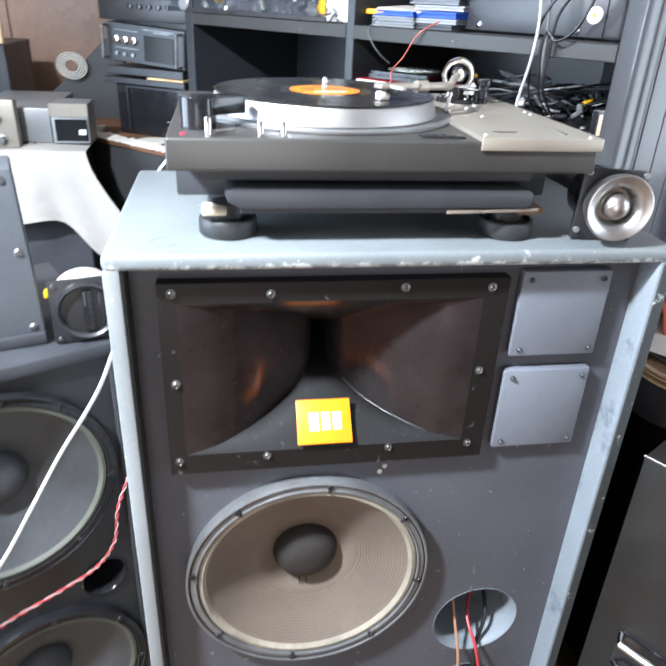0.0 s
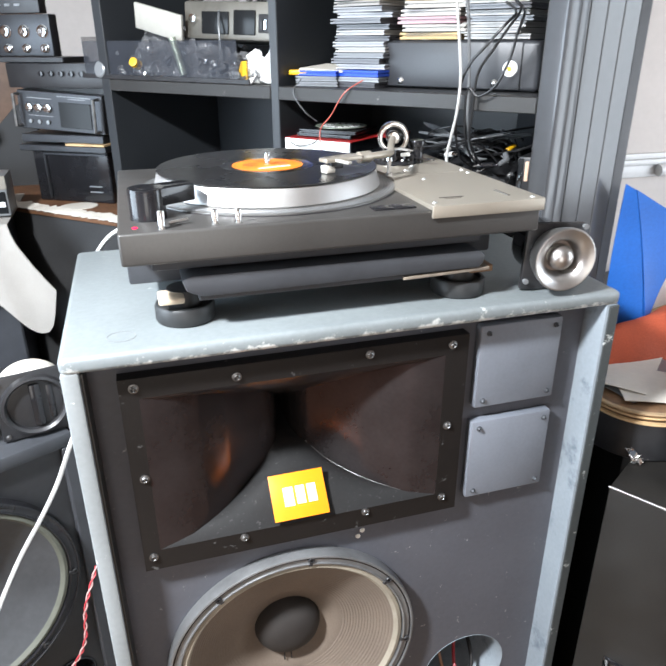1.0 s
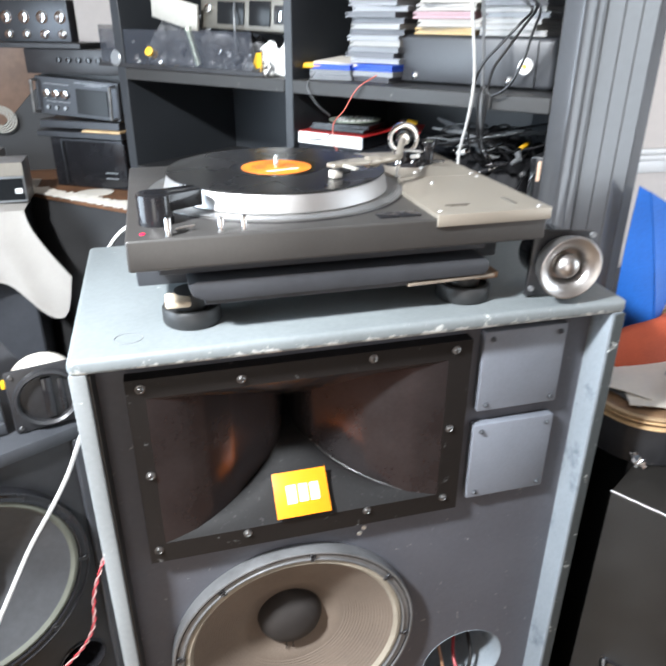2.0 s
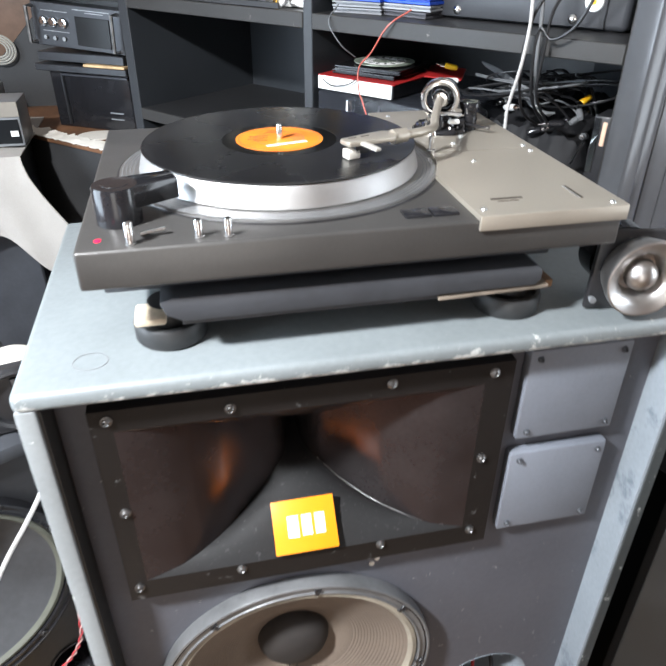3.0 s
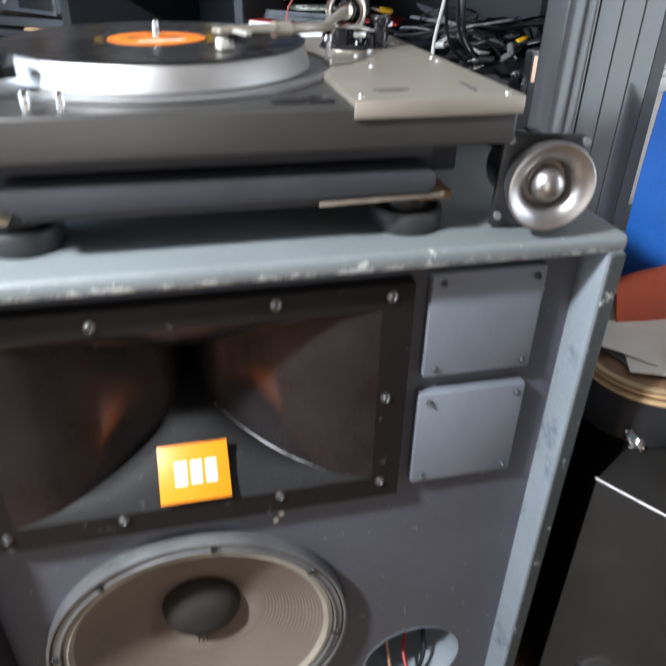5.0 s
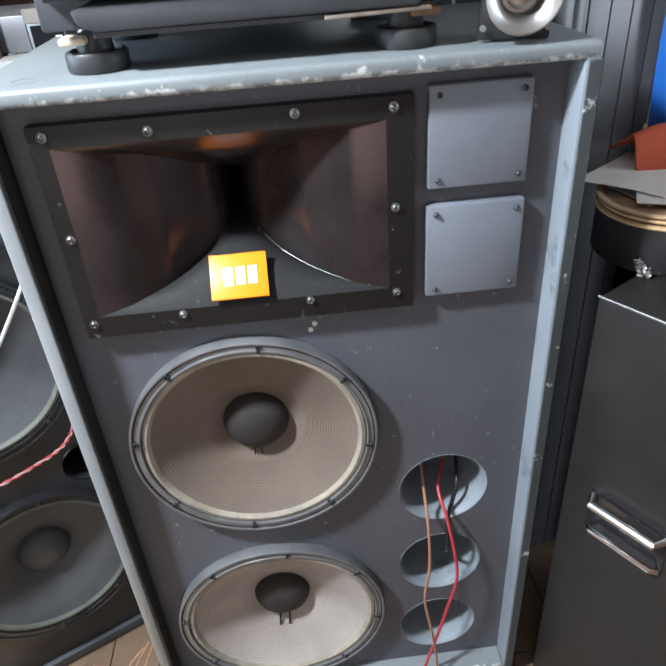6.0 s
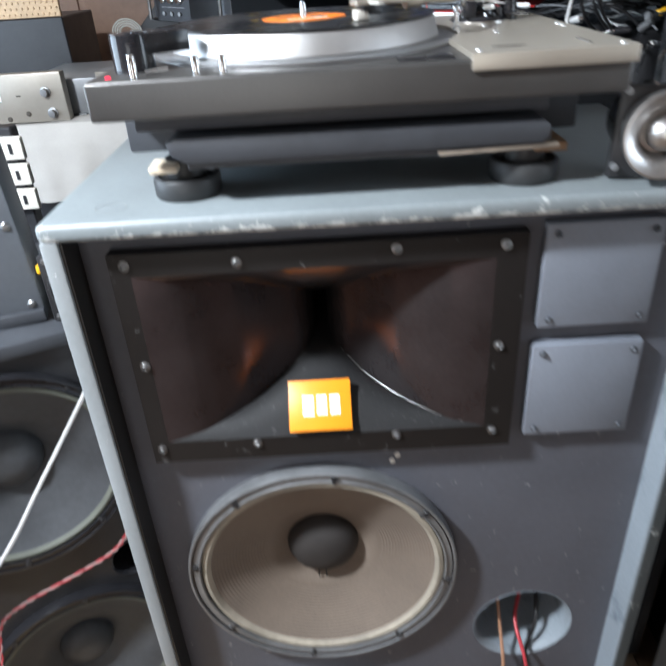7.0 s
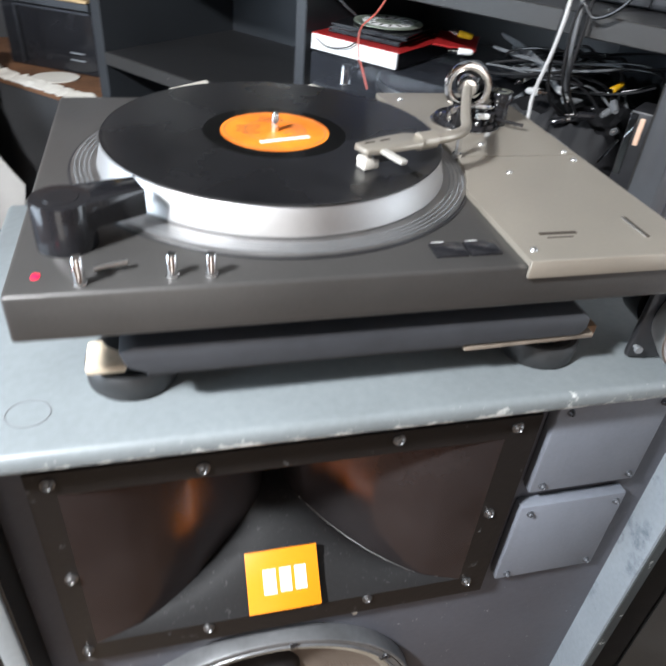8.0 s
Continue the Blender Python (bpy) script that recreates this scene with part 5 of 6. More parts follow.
# ---- loudspeaker at the left, toed in ----
LM = Matrix.Translation((-0.656, 0.1675, 0)) @ Matrix.Rotation(math.atan2(0.455, 0.89), 4, "Z")
ls = thing("loudspeaker", "black loudspeaker with two large bass drivers, turned inwards", "loudspeaker", LM)
lb = plate_with_holes((-0.25, 0.03), (0.25, 1.05), [(0.045, 0.838, 0.174), (0.055, 0.332, 0.174), (0.190, 0.556, 0.044)], 0.0, 0.02)
lb.transform(LM)
part("baffle", lb, BLACK, ls)
part("top_panel", box((-0.27, -0.012, 1.05), (0.27, 0.42, 1.075), 0.004, 2, LM), SUBBASE, ls)
part("bottom_panel", box((-0.27, -0.012, 0.0), (0.27, 0.42, 0.03), 0.004, 2, LM), SUBBASE, ls)
part("side_panel", box((-0.27, -0.012, 0.03), (-0.25, 0.42, 1.05), 0.002, 1, LM), SUBBASE, ls)
part("side_panel", box((0.25, -0.012, 0.03), (0.27, 0.42, 1.05), 0.002, 1, LM), SUBBASE, ls)
part("back_panel", box((-0.25, 0.40, 0.03), (0.25, 0.42, 1.05), m=LM), SUBBASE, ls)
part("port", lathe([(0.046, 0.0015), (0.043, 0.003), (0.041, 0.0), (0.040, -0.02), (0.040, -0.15), (0.043, -0.15)], 40, LM @ Matrix.Translation((0.190, -0.001, 0.556)) @ FRONT), GLOSSBLACK, ls, "open round black port")
for x, z in ((0.045, 0.838), (0.055, 0.332)):
    woofer(ls, 0, 0, 0.193, DARKCONE, GLOSSBLACK, LM @ Matrix.Translation((x, 0, z)) @ FRONT, ripples=4, amp=0.0, sur=OLIVE, cap=DARKCONE)
hb = thing("speaker_panel_unit", "flat dark grey speaker panel with corner screws standing on the loudspeaker", "speaker panel", pose(-0.7, 0.36, 1.076))
HM = Matrix.Translation((-0.525, 0.285, 1.076)) @ Matrix.Rotation(radians(16), 4, "Z") @ Matrix.Rotation(radians(-2), 4, "Y")
part("panel", box((-0.42, 0.0, 0.001), (0.0, 0.10, 0.29), 0.004, 2, HM), PANELGREY, hb)
part("foot_rail", box((-0.42, -0.012, 0.001), (0.0, 0.0, 0.022), 0.003, 2, HM), SUBBASE, hb)
for x, z in [(-0.018, 0.275), (-0.014, 0.16), (-0.016, 0.03), (-0.2, 0.275)]:
    part("screw", lathe([(0, 0.004), (0.004, 0.0035), (0.007, 0.0008), (0.007, -0.001)], 14, HM @ Matrix.Translation((x, 0, z)) @ FRONT), STEEL, hb)
ts = thing("terminal_block", "row of pale plastic terminal clips on a black post", "terminals", pose(-0.73, 0.76, 0))
part("post", box((-0.765, 0.745, 0.0), (-0.715, 0.78, 1.285), 0.003, 1), BLACK, ts)
for z0, z1 in [(1.222, 1.268), (1.168, 1.212), (1.114, 1.158)]:
    cl = part("clip", box((-0.745, 0.728, z0), (-0.694, 0.745, z1), 0.003, 2), PAPER, ts, "pale plastic clip")
    part("slot", box((-0.722, 0.7265, z0 + 0.012), (-0.715, 0.7295, z1 - 0.012)), BLACK, cl)

dr = thing("horn_driver", "black horn driver with a pale magnet cover, lying on the loudspeaker", "driver", pose(-0.465, 0.30, 1.076))
DRM = Matrix.Translation((-0.455, 0.285, 1.1335)) @ Matrix.Rotation(radians(14), 4, "Z") @ FRONT
part("flange", box((-0.056, -0.056, -0.005), (0.056, 0.056, 0.004), 0.004, 2, DRM), BLACK, dr)
part("throat", lathe([(0.052, 0.003), (0.050, 0.012), (0.046, 0.014), (0.042, 0.010), (0.040, -0.004), (0, -0.006)], 40, DRM), BLACK, dr)
part("slot_bar", box((-0.006, -0.036, -0.006), (0.010, 0.036, 0.010), 0.002, 2, DRM), GLOSSBLACK, dr)
part("slot_bar", box((0.018, -0.03, -0.006), (0.028, 0.03, 0.006), 0.002, 2, DRM), GLOSSBLACK, dr)
part("magnet_cover", lathe([(0.050, -0.006), (0.055, -0.02), (0.055, -0.05), (0.05, -0.06), (0, -0.06)], 40, DRM), PAPER, dr, "pale round magnet cover")
for x, y in [(-0.047, 0.047), (0.047, 0.047), (-0.047, -0.047), (0.047, -0.047)]:
    part("bolt", lathe([(0, 0.007), (0.003, 0.007), (0.0045, 0.004), (0.0045, 0)], 10, DRM @ Matrix.Translation((x, y, 0))), STEEL, dr)
solo("yellow_terminal", box((-0.517, 0.275, 1.158), (-0.510, 0.287, 1.171), 0.002), YELLOW, "small yellow terminal beside the horn driver", "terminal")

cable("white_cable", [(-0.372, 0.19, 1.16), (-0.400, 0.185, 1.11), (-0.430, 0.195, 1.04), (-0.462, 0.19, 0.985), (-0.508, 0.18, 0.915), (-0.55, 0.13, 0.85), (-0.595, 0.09, 0.78), (-0.66, 0.05, 0.70), (-0.75, 0.01, 0.60), (-0.84, -0.02, 0.38), (-0.86, -0.04, 0.01)], 0.0036, WIREWHITE, "white twin cable hanging past the black loudspeaker")
for k, mt in ((0, WIREPINK), (math.pi, WIRERED)):
    base_pts = curve_points([(-0.40, 0.20, 0.86), (-0.425, 0.175, 0.80), (-0.437, 0.165, 0.73), (-0.475, 0.16, 0.675), (-0.54, 0.13, 0.652), (-0.61, 0.09, 0.640), (-0.652, 0.07, 0.615), (-0.668, 0.06, 0.56), (-0.685, 0.04, 0.45), (-0.70, 0.01, 0.30), (-0.72, -0.02, 0.01)], 14)
    tw_pts = [p + Vector((0.0022 * math.cos(i * 0.9 + k), 0.0, 0.0022 * math.sin(i * 0.9 + k))) for i, p in enumerate(base_pts)]
    solo("twisted_wire", tube(tw_pts, 0.0015, 6, smooth=False), mt, "red and pale twisted wire hanging by the loudspeaker", "wire", "twisted wires")
for i, dx in enumerate((0.0, 0.02, 0.035)):
    cable("loose_wire", [(-0.40 - dx, 0.10, 0.16 - 0.02 * i), (-0.43 - dx, 0.08, 0.10), (-0.455 - dx, 0.06, 0.065), (-0.50 - dx * 2, 0.08, 0.085), (-0.56 - dx, 0.10, 0.075)], 0.0022, WIREBROWN, "copper-coloured loose wire end near the floor", "loose wires")
    cable("loose_wire", [(-0.46 - dx, 0.06, 0.07), (-0.462 - dx * 0.5, 0.03, 0.04), (-0.47 + dx, -0.02, 0.004)], 0.0022, WIREBROWN, "copper-coloured loose wire end near the floor", "loose wires")
cable("white_cable", [(-0.27, 0.44, 1.372), (-0.318, 0.455, 1.345), (-0.355, 0.465, 1.29), (-0.372, 0.465, 1.22), (-0.37, 0.46, 1.0)], 0.004, WIREWHITE, "white cable behind the tall loudspeaker")

# ---- gear at the back left ----
TZ = 1.165
tb = thing("work_table", "old table with a torn brown and cream top", "table", pose(-0.5, 1.8, 0))
TBM = Matrix.Translation((-0.325, 1.315, 0)) @ Matrix.Rotation(math.atan2(-0.305, 0.32), 4, "Z")  # x towards the viewer's right
part("top", box((-0.80, 0.0, TZ - 0.02), (0.02, 0.60, TZ - 0.001), 0.004, 2, TBM), BROWNHIDE, tb)
edge = sheet(90, 4, lambda u, v: TBM @ Vector((-0.80 + 0.82 * u, -0.008 + 0.060 * v * (0.6 + 0.8 * abs(wobble((u * 14, 2, 3), 1.0, 1.0))) + wobble((u * 60, v, 3), 1.0, 0.010), TZ + 0.007 + wobble((u * 50, v * 3, 7), 1.0, 0.005) - 0.007 * (1 - v))), 0.003)
part("torn_edge", edge, PAPER, tb, "torn cream lining along the table edge")
for x, y in [(-0.76, 0.05), (-0.02, 0.05), (-0.76, 0.55), (-0.02, 0.55)]:
    part("leg", box((x - 0.02, y - 0.02, 0), (x + 0.02, y + 0.02, TZ - 0.02), 0.003, 1, TBM), PLY, tb)
skirt = sheet(60, 16, lambda u, v: TBM @ Vector((-0.78 + 0.78 * u, 0.012 + 0.022 * math.sin(u * 20 + 2 * v) * v - 0.03 * v, TZ - 0.022 - 0.75 * v)), 0.003)
solo("black_cloth", skirt, BLACKCLOTH, "black cloth hanging in folds below the table top", "cloth")
solo("cream_disc", lathe([(0, 0.003), (0.06, 0.003), (0.06, 0), (0, 0)], 32, Matrix.Translation((-0.447, 1.545, TZ)) @ Matrix.Diagonal((1.0, 0.8, 1, 1))), PAPER, "cream round card on the table", "card")

GW = Vector((0.853, -0.522, 0)).normalized()
GM = Matrix.Translation((-0.36, 1.55, 0)) @ Matrix((GW, Vector((-GW.y, GW.x, 0)), (0, 0, 1))).transposed().to_4x4()  # y away from the viewer


def gear(name, label, category, lo, hi, mat, m=GM):
    t = thing(name, label, category, m @ Matrix.Translation(((lo[0] + hi[0]) / 2, (lo[1] + hi[1]) / 2, lo[2])))
    part("case", box(lo, hi, 0.003, 2, m), mat, t)
    return t


rack = thing("gear_rack", "black equipment cabinet on the table under the audio gear", "cabinet", GM @ Matrix.Translation((0, 0, TZ)))
part("low_box", box((-0.26, 0.012, TZ), (0.02, 0.25, 1.330), 0.003, 1, GM), GLOSSBLACK, rack, "black cabinet")
part("frame_post", box((-0.215, 0.004, TZ + 0.01), (-0.208, 0.0115, 1.325), 0.001, 1, GM), DECKFACE, rack)
part("frame_rail", box((-0.215, 0.004, 1.318), (0.02, 0.0115, 1.325), 0.001, 1, GM), DECKFACE, rack)
for z in (1.20, 1.218):
    part("vent", box((-0.06, 0.008, z), (-0.015, 0.0125, z + 0.003), m=GM), GREYBOX, rack)
part("top_board", box((-0.29, -0.01, 1.331), (0.03, 0.25, 1.350), 0.002, 1, GM), DECKFACE, rack)
solo("flat_folder", box((-0.11, -0.016, 1.351), (0.03, 0.18, 1.358), 0.001, 1, GM), RAWWOOD, "thin yellow folder under the tape deck", "folder")
part("shim", box((-0.28, 0.0, 1.358), (0.02, 0.22, 1.383), 0.002, 1, GM), DECKFACE, rack)
TD = GM @ Matrix.Translation((0, 0, 1.384)) @ Matrix.Rotation(radians(3), 4, "Y")
td = thing("tape_deck", "dark tape deck with a smoked window and metal rack handles", "tape deck", TD)
part("case", box((-0.275, 0.0, 0.004), (0.03, 0.24, 0.120), 0.002, 1, TD), DECKFACE, td)
part("window", box((-0.125, -0.003, 0.016), (-0.012, 0.001, 0.092), 0.001, 1, TD), SMOKED, td)
for x in (-0.270, 0.014):
    part("handle", tube([(TD @ Vector((x, 0.0, 0.012))), (TD @ Vector((x, -0.025, 0.012))), (TD @ Vector((x, -0.025, 0.108))), (TD @ Vector((x, 0.0, 0.108)))], 0.0055, 8, smooth=False), STEEL, td, "bare metal rack handle")
for i in range(3):
    part("knob", lathe([(0, 0.014), (0.006, 0.014), (0.0085, 0.011), (0.0125, 0.010), (0.0145, 0.002), (0.0155, 0)], 20, TD @ Matrix.Translation((-0.232 + i * 0.034, 0, 0.070)) @ FRONT), CHROME, td)
    part("key", lathe([(0, 0.006), (0.006, 0.006), (0.0065, 0)], 12, TD @ Matrix.Translation((-0.232 + i * 0.032, 0, 0.028)) @ FRONT), STEEL, td)
for z, x0, x1 in [(0.108, -0.13, -0.01), (0.102, -0.09, -0.03), (0.098, -0.24, -0.15), (0.045, -0.24, -0.15)]:
    part("print_bar", box((x0, -0.001, z), (x1, 0.0005, z + 0.002), m=TD), STEEL, td)
am = gear("amplifier", "low black amplifier with a row of small knobs", "amplifier", (-0.30, 0.01, 1.523), (0.085, 0.16, 1.596), BLACK)
for i in range(5):
    part("knob", lathe([(0, 0.01), (0.008, 0.009), (0.0085, 0)], 16, GM @ Matrix.Translation((-0.17 + i * 0.036, 0.01, 1.565)) @ FRONT), GLOSSBLACK, am)
part("support", box((-0.28, 0.05, 1.503), (0.05, 0.23, 1.5235), m=GM), BLACK, am)
mx = gear("mixer", "grey mixer panel with rows of chrome knobs", "mixer", (-0.46, 0.02, 1.614), (-0.122, 0.06, 1.733), DECKFACE)
part("base", box((-0.40, 0.0, 1.597), (-0.08, 0.14, 1.613), 0.002, 1, GM), BLACK, mx)
for i in range(5):
    for k in range(2):
        kr = 1.0 if k else 0.72
        part("knob", lathe([(0, 0.016), (0.007 * kr, 0.016), (0.010 * kr, 0.012), (0.0145 * kr, 0.011), (0.016 * kr, 0.004), (0.0185 * kr, 0.003), (0.0185 * kr, 0)], 22, GM @ Matrix.Translation((-0.148 - i * 0.066, 0.02, 1.637 + k * 0.048)) @ FRONT), CHROME, mx)
bb = gear("receiver", "black receiver lying on the mixer", "receiver", (-0.46, 0.022, 1.735), (-0.15, 0.058, 1.82), BLACK)
for i in range(4):
    part("button", box((-0.34 + i * 0.035, 0.020, 1.755), (-0.32 + i * 0.035, 0.023, 1.762), m=GM), STEEL, bb)
solo("wall_poster", box((-0.55, 2.572, 1.50), (-0.30, 2.583, 2.2)), WALLMAT, "white sheet of card pinned to the brown wall", "poster")

# cloth-covered box with metal gear on it
cb = thing("covered_box", "box under a draped white cotton cloth", "box", pose(-0.75, 1.6, 0))
part("box_body", box((-1.10, 1.42, 0.0), (-0.665, 1.85, 1.155), 0.005, 1), SUBBASE, cb)


def drape(u, v):
    x = -1.14 + 0.50 * u
    fold = 0.010 * math.sin(u * 13 + 1) + 0.006 * math.sin(u * 29 + 2) + 0.003 * wobble((u * 9, v * 7, 21), 0.6, 1.0)
    if v < 0.35:
        return (x, 1.80 - 0.42 * (v / 0.35), 1.163 + 0.003 * math.sin(9 * u + 5 * v))
    w = (v - 0.35) / 0.65
    drop = 0.20 + 0.15 * math.exp(-((u - 0.93) / 0.13) ** 2) - 0.10 * max(0.0, (u - 0.95) / 0.05) ** 2 + 0.02 * math.sin(5 * u)
    return (x + 0.11 * w ** 1.3 * u ** 3, 1.38 - 0.02 * min(1, 4 * w) - fold * w - 0.04 * w, 1.160 - drop * w)


solo("white_cloth", sheet(60, 40, drape, 0.004), CLOTHMAT, "white cotton cloth draped over a box, hanging in folds", "cloth")
mt_ = gear("metal_panel_unit", "beige metal panel unit with knobs and switches on its face", "instrument", (-1.22, 1.392, 1.168), (-0.832, 1.43, 1.306), METALBOX, Matrix())
for x, z in [(-0.886, 1.252), (-0.878, 1.192)]:
    part("knob", lathe([(0, 0.018), (0.010, 0.0175), (0.0115, 0.004), (0.015, 0.003), (0.016, 0)], 22, Matrix.Translation((x, 1.392, z)) @ FRONT), STEEL, mt_, "grey metal knob")
for x, z in [(-0.952, 1.193), (-1.012, 1.180)]:
    part("socket", lathe([(0, 0.003), (0.005, 0.003), (0.008, 0)], 14, Matrix.Translation((x, 1.392, z)) @ FRONT), DARKPRINT, mt_)
part("switch_slot", box((-0.975, 1.3905, 1.243), (-0.962, 1.3925, 1.247)), DARKPRINT, mt_)
part("label_bar", box((-1.07, 1.3900, 1.232), (-1.022, 1.3925, 1.256)), WHITE, mt_)
bx2 = gear("black_box", "black box lying behind the metal unit", "box", (-1.2, 1.45, 1.168), (-0.80, 1.62, 1.174), BLACK, Matrix())
gb = gear("cassette_unit", "grey steel unit with a dark front window", "instrument", (-0.745, 1.45, 1.172), (-0.635, 1.58, 1.29), GREYBOX, Matrix())
part("window", box((-0.735, 1.447, 1.18), (-0.64, 1.451, 1.245), 0.001, 1), SMOKED, gb)
part("lid_band", box((-0.747, 1.446, 1.252), (-0.633, 1.452, 1.292), 0.001, 1), METALBOX, gb)
part("label_bar", box((-0.665, 1.4455, 1.20), (-0.645, 1.4475, 1.215)), WHITE, gb)
g2 = gear("side_unit", "dark grey unit with a metal lid beside the metal panel", "instrument", (-0.98, 1.46, 1.172), (-0.75, 1.85, 1.275), GREYBOX, Matrix())
lm = thing("perforated_box", "black box with a brass perforated top behind the gear", "box", pose(-1.05, 2.1, 0))
part("body", box((-1.35, 1.95, 0.0), (-0.985, 2.3, 1.418), 0.004, 1), BLACK, lm)
part("grille", box((-1.35, 1.952, 1.419), (-0.987, 1.965, 1.50), 0.002, 1), BRASS, lm, "brass-coloured studded strip")
for r in range(4):
    for c in range(17):
        part("stud", lathe([(0, 0.004), (0.003, 0.003), (0.0045, 0.0)], 8, Matrix.Translation((-1.335 + c * 0.0205 + 0.010 * (r % 2), 1.952, 1.430 + r * 0.019)) @ FRONT), BRASS, lm)
coil = thing("cable_coil", "beige coil of cable hanging on a black case", "cable coil", pose(-0.765, 1.962, 1.352))
for i in range(4):
    r = 0.052 - 0.0085 * i
    part("turn", lathe([(r, 0.0), (r + 0.0034, 0.0034), (r, 0.0068), (r - 0.0034, 0.0034), (r, 0.0)], 32, Matrix.Translation((-0.765, 1.962, 1.352)) @ pose(0, 0, 0, 82, 14, 0) @ Matrix.Diagonal((1.0, 0.85, 1, 1))), CREAMMETAL, coil)
solo("black_case", prism([(-0.90, 0.0), (-0.58, 0.0), (-0.58, 1.47), (-0.645, 1.445), (-0.74, 1.35), (-0.86, 1.25), (-0.90, 1.20)], 0.08, Matrix.Translation((0, 2.06, 0)) @ FRONT, 0.006), BLACKCLOTH, "tall black case standing behind the gear", "case")
for i in range(6):
    solo("wall_panel", box((-2.1 + i * 0.5, 2.585, 0.1), (-1.63 + i * 0.5, 2.599, 2.45), 0.004, 2), BROWNWALL, "brown wood wall panel", "wall panel", "wall panels", "structure")

# ---- things at the right ----
QU = Vector((0.529, -0.849, 0)).normalized()
QM = Matrix.Translation((0.4235, -0.003, 0)) @ Matrix((QU, Vector((-QU.y, QU.x, 0)), (0, 0, 1))).transposed().to_4x4()
pa = thing("stage_cabinet", "black stage loudspeaker cabinet with a recessed metal bar handle", "loudspeaker", QM)
part("body", box((0, 0, 0), (0.50, 0.36, 0.984), 0.004, 2, QM), STAGEBLACK, pa)
part("edge_trim", box((-0.001, -0.0012, 0.9825), (0.50, 0.003, 0.9862), 0.0008, 1, QM), STEEL, pa)
hd = part("handle_dish", box((0.050, -0.002, 0.545), (0.190, 0.004, 0.635), 0.002, 2, QM), GLOSSBLACK, pa)
part("handle_bar", tube([QM @ Vector((0.056, -0.004, 0.625)), QM @ Vector((0.064, -0.024, 0.622)), QM @ Vector((0.176, -0.024, 0.622)), QM @ Vector((0.184, -0.004, 0.625))], 0.007, 10, smooth=False), CHROME, hd, "chrome bar handle")
part("handle_bar", tube([QM @ Vector((0.058, -0.004, 0.553)), QM @ Vector((0.066, -0.014, 0.556)), QM @ Vector((0.176, -0.014, 0.556)), QM @ Vector((0.184, -0.004, 0.553))], 0.005, 10, smooth=False), CHROME, hd)

drum = thing("disc_drum", "round black tub with a tan rim full of old discs", "tub", pose(0.575, 0.125, 0.985))
part("wall", lathe([(0, 0.9855), (0.098, 0.9855), (0.100, 0.988), (0.101, 1.058), (0.099, 1.060), (0.096, 1.058), (0.095, 0.99), (0, 0.99)], 56, Matrix.Translation((0.575, 0.125, 0))), BLACK, drum)
for z, r in [(1.0585, 0.103), (1.066, 0.098), (1.0735, 0.101)]:
    part("rim", lathe([(r - 0.008, z), (r, z), (r + 0.001, z + 0.002), (r, z + 0.004), (r - 0.008, z + 0.004)], 56, Matrix.Translation((0.575, 0.125 + (z - 1.06) * 0.4, 0))), RAWWOOD if z < 1.07 else CARD, drum, "tan rim")
part("core", lathe([(0, 1.02), (0.094, 1.02), (0.094, 1.076), (0, 1.076)], 48, Matrix.Translation((0.575, 0.127, 0))), PLY, drum)
for i, (x, y, tn, z) in enumerate([(0.60, 0.17, 12, 1.0795), (0.62, 0.11, -24, 1.083), (0.575, 0.20, 40, 1.0865)]):
    solo("paper_sheet", sheet(10, 10, lambda u, v: Matrix.Translation((x, y, z)) @ Matrix.Rotation(radians(tn), 4, "Z") @ Vector(((u - 0.5) * 0.19, (v - 0.5) * 0.14, 0.003 * math.sin(3 * u + i) + 0.002 * math.sin(4 * v))), 0.0012), PAPER if i != 0 else GREYBOX, "loose sheet of paper on the tub", "paper", "loose sheets")
solo("foil_scrap", sheet(12, 10, lambda u, v: (0.50 + 0.055 * u, 0.035 + 0.02 * v + wobble((u * 4, v * 4, 61), 0.6, 0.012), 0.988 + 0.02 * v + wobble((u * 5, v * 5, 63), 0.5, 0.012)), 0.001), CHROME, "crumpled silver foil scrap on the black cabinet", "foil")

sp = thing("disc_spindle", "spindle of discs with a peach-coloured disc on top", "disc spindle", pose(0.588, -0.043, 0.985))
SPM = Matrix.Translation((0.588, -0.043, 0))
part("spindle_base", lathe([(0, 0.9855), (0.063, 0.9855), (0.064, 0.992), (0.062, 0.994), (0, 0.994)], 48, SPM), CLEAR, sp)
for i in range(16):
    part("disc", lathe([(0.0075, 0), (0.060, 0), (0.060, 0.0013), (0.0075, 0.0013)], 48, Matrix.Translation((0.588 + random.uniform(-0.001, 0.001), -0.043, 0.9945 + i * 0.0032))), random.choice([DISC, DISC, REDPLASTIC, WHITE, DARKPRINT]), sp)
part("post", lathe([(0.0065, 0.985), (0.0065, 1.078), (0, 1.081)], 16, SPM), BLACK, sp)
part("top_disc", lathe([(0.0075, 0), (0.060, 0), (0.060, 0.0013), (0.019, 0.0016), (0.0075, 0.0013)], 64, Matrix.Translation((0.588, -0.045, 1.068)) @ pose(0, 0, 0, -14, 5, 0)), DISCPRINT, sp, "peach printed disc")
for i in range(3):
    solo("clear_case", case_mesh(0.142, 0.126, 0.0105), CLEAR, "clear empty disc case in a slanting pile", "disc case", "clear cases").matrix_basis = pose(0.70, 0.06 + 0.004 * i, 1.092 + 0.012 * i, 4, -4, 18 + 9 * i)
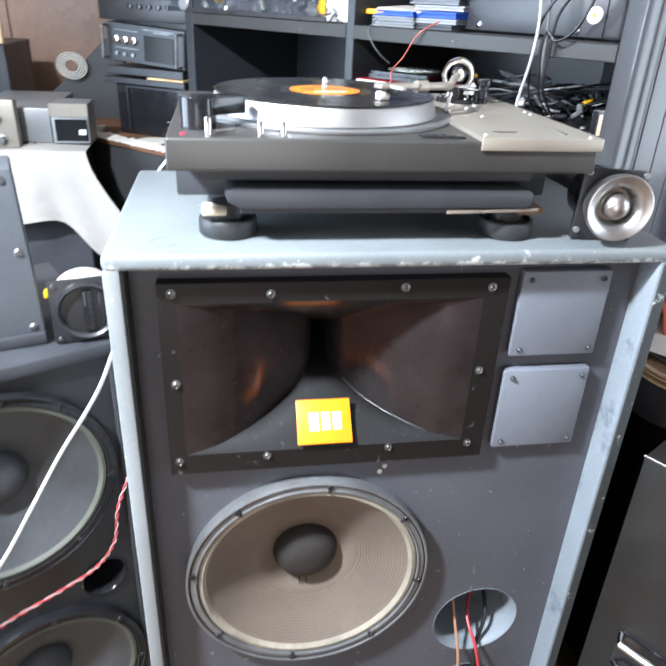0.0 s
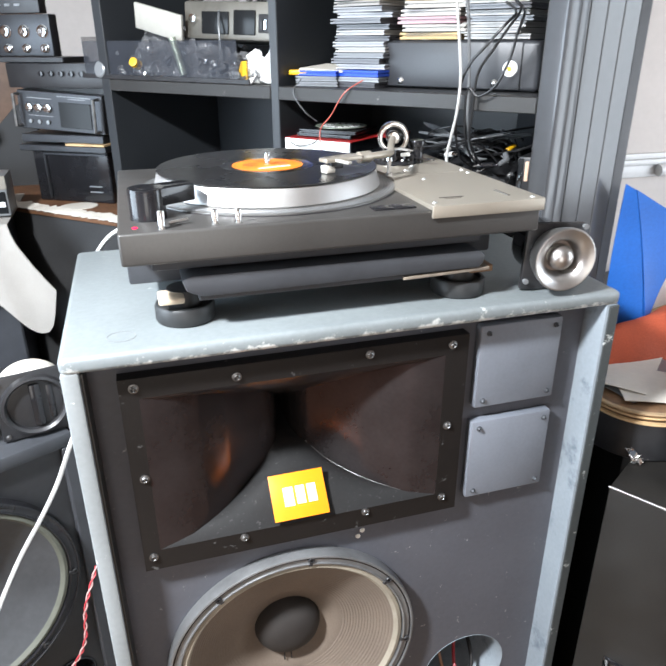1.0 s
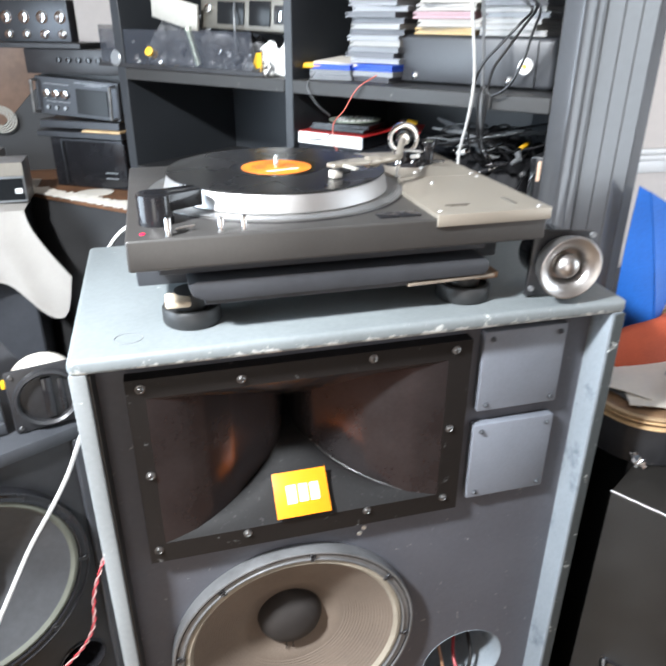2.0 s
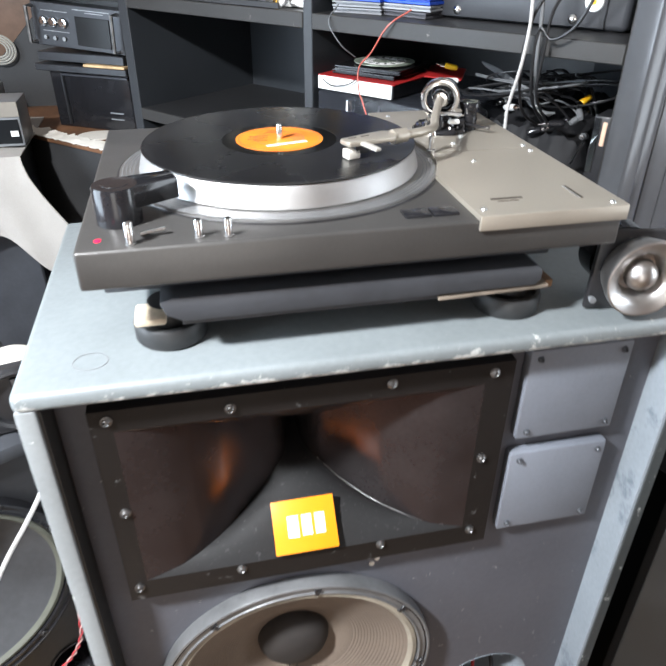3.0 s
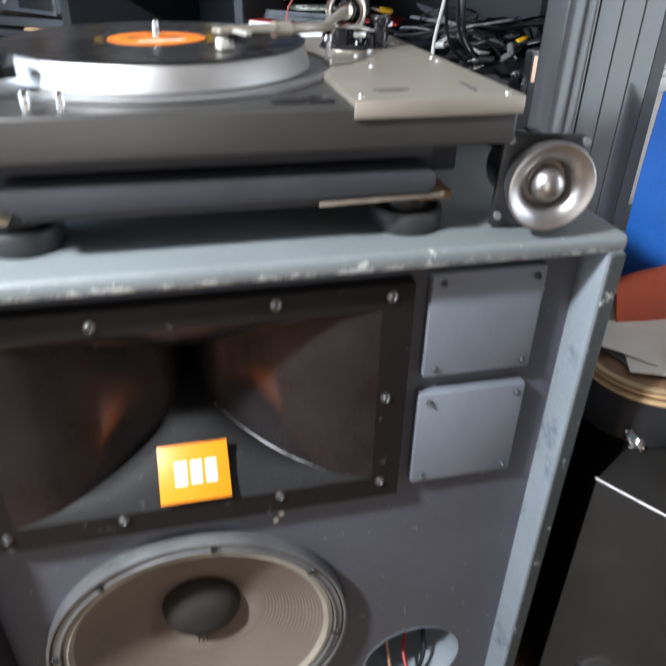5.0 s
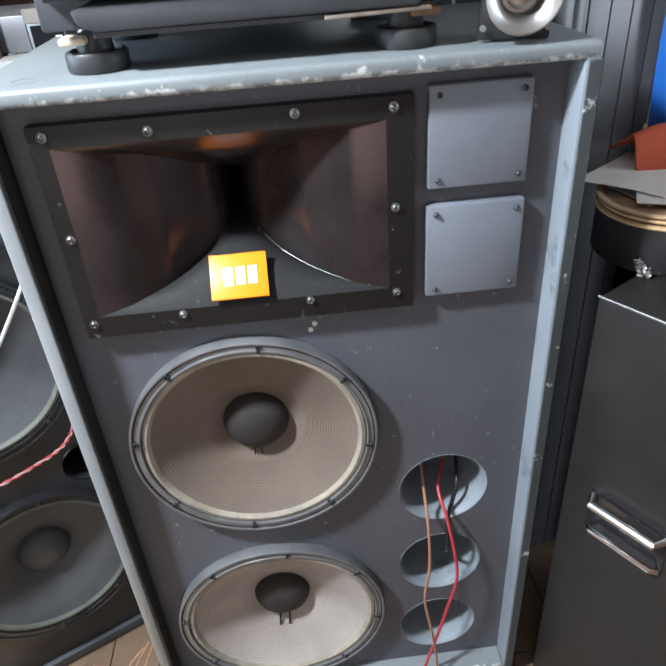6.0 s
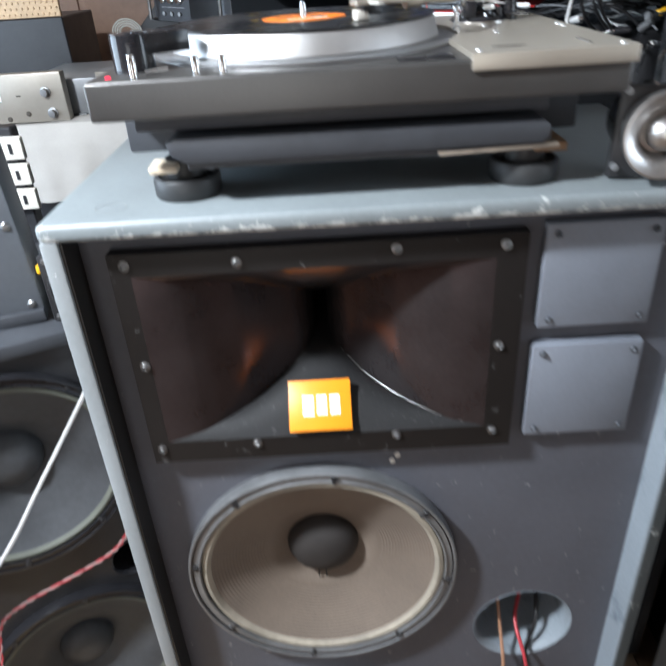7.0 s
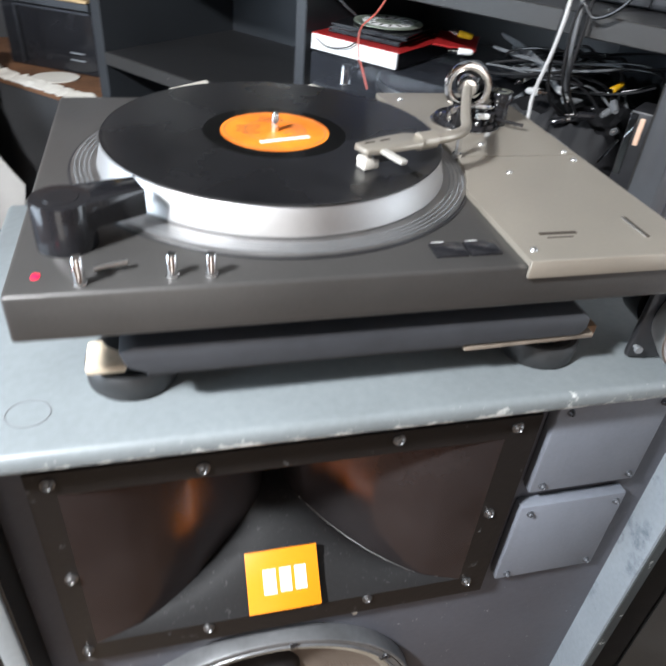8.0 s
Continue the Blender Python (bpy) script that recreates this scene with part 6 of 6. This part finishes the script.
ch = thing("low_chest", "dark chest carrying cloths and papers", "chest", pose(1.05, 0.55, 0))
part("body", box((0.70, 0.26, 0.0), (1.6, 0.93, 0.955), 0.006, 2), STAGEBLACK, ch)
part("lid", box((0.692, 0.25, 0.956), (1.61, 0.94, 0.98), 0.005, 2), SUBBASE, ch)
redc = sheet(44, 30, lambda u, v: (0.565 + 0.52 * u, 0.20 + 0.115 * v + 0.15 * v * u, 1.09 + 0.085 * math.sin(math.pi * min(1, 0.12 + v)) * (0.55 + 0.5 * u) - 0.10 * max(0, 0.18 - v) / 0.18 * (0.3 + 0.7 * u) + wobble((u * 3, v * 3, 71), 0.6, 0.018)), 0.004)
solo("red_cloth", redc, REDMAT, "rumpled brick-red cloth on the chest", "cloth")
bm = box((0.685, 0.27, 0.981), (1.12, 0.50, 1.075), 0.01, 2)
solo("card_box", bm, CARD, "shallow brown card box under the red cloth", "box")


def blue_place(u, v):
    a, b, c, d = Vector((0.632, 0.335, 1.405)), Vector((0.785, 0.280, 1.317)), Vector((0.705, 0.285, 1.10)), Vector((0.648, 0.325, 1.10))
    p = (a * (1 - u) + b * u) * (1 - v) + (d * (1 - u) + c * u) * v
    return p + Vector((-0.008 * math.sin(math.pi * v), 0.03 * abs(u - 0.12 - 0.75 * v) * (0.4 + 0.6 * v) - 0.012, 0))


bf = thing("blue_folder", "bright blue folded plastic folder standing against the boarding", "folder", pose(0.70, 0.32, 1.08))
part("front_flap", sheet(18, 20, lambda u, v: blue_place(u * (0.12 + 0.75 * v), v), 0.005), BLUEMAT, bf, "smooth upright blue flap")
part("back_flap", sheet(18, 20, lambda u, v: Vector(blue_place(0.12 + 0.75 * v + u * (0.88 - 0.75 * v), v)) + Vector((0, 0.012 * u, 0)), 0.005), BLUEMAT, bf, "blue flap folded back along a crease")
solo("white_sack", sheet(30, 24, lambda u, v: (0.80 + 0.42 * u, 0.42 + 0.05 * math.sin(3 * u), 1.07 + (0.03 + 0.24 * min(1, u * 1.6)) * (1 - v) + wobble((u * 3, v * 3, 81), 0.5, 0.02)), 0.005), WHITE, "white sack standing behind the blue folder", "sack")
solo("wall_note", box((0.90, 0.972, 1.13), (1.04, 0.983, 1.225)), WHITE, "white card leaning on the side wall", "card")
pipe = thing("wall_lamp", "white round wall lamp above the dado rail", "wall lamp", pose(1.46, 0.98, 1.30))
part("body", lathe([(0, 0.05), (0.03, 0.048), (0.045, 0.03), (0.048, 0.0), (0, 0)], 32, Matrix.Translation((1.47, 0.975, 1.285)) @ FRONT), WHITEWALL, pipe)
part("arm", tube([(1.30, 0.965, 1.285), (1.40, 0.96, 1.29), (1.47, 0.95, 1.285)], 0.018, 12), WHITEWALL, pipe)
cable("extension_cable", [(1.49, 0.95, 1.25), (1.45, 0.93, 1.18), (1.40, 0.90, 1.10), (1.36, 0.86, 1.00)], 0.006, RAWWOOD, "tan cord hanging at the side wall")

# ---- floor boards ----
bw = 0.118
for i in range(int((RX1 - RX0) / bw)):
    for k, (ya, yb) in enumerate([(RY0, -0.35 + 0.4 * (i % 3)), (-0.347 + 0.4 * (i % 3), RY1)]):
        part("plank", box((RX0 + i * bw + 0.001, ya, -0.022), (RX0 + (i + 1) * bw - 0.001, yb, 0.0), 0.0015, 1), FLOORMAT, fl)

solo("pale_board", box((-0.74, -0.30, 0.001), (-0.392, 0.075, 0.018), 0.002, 1), RAWWOOD, "pale bare board lying on the floor", "board")
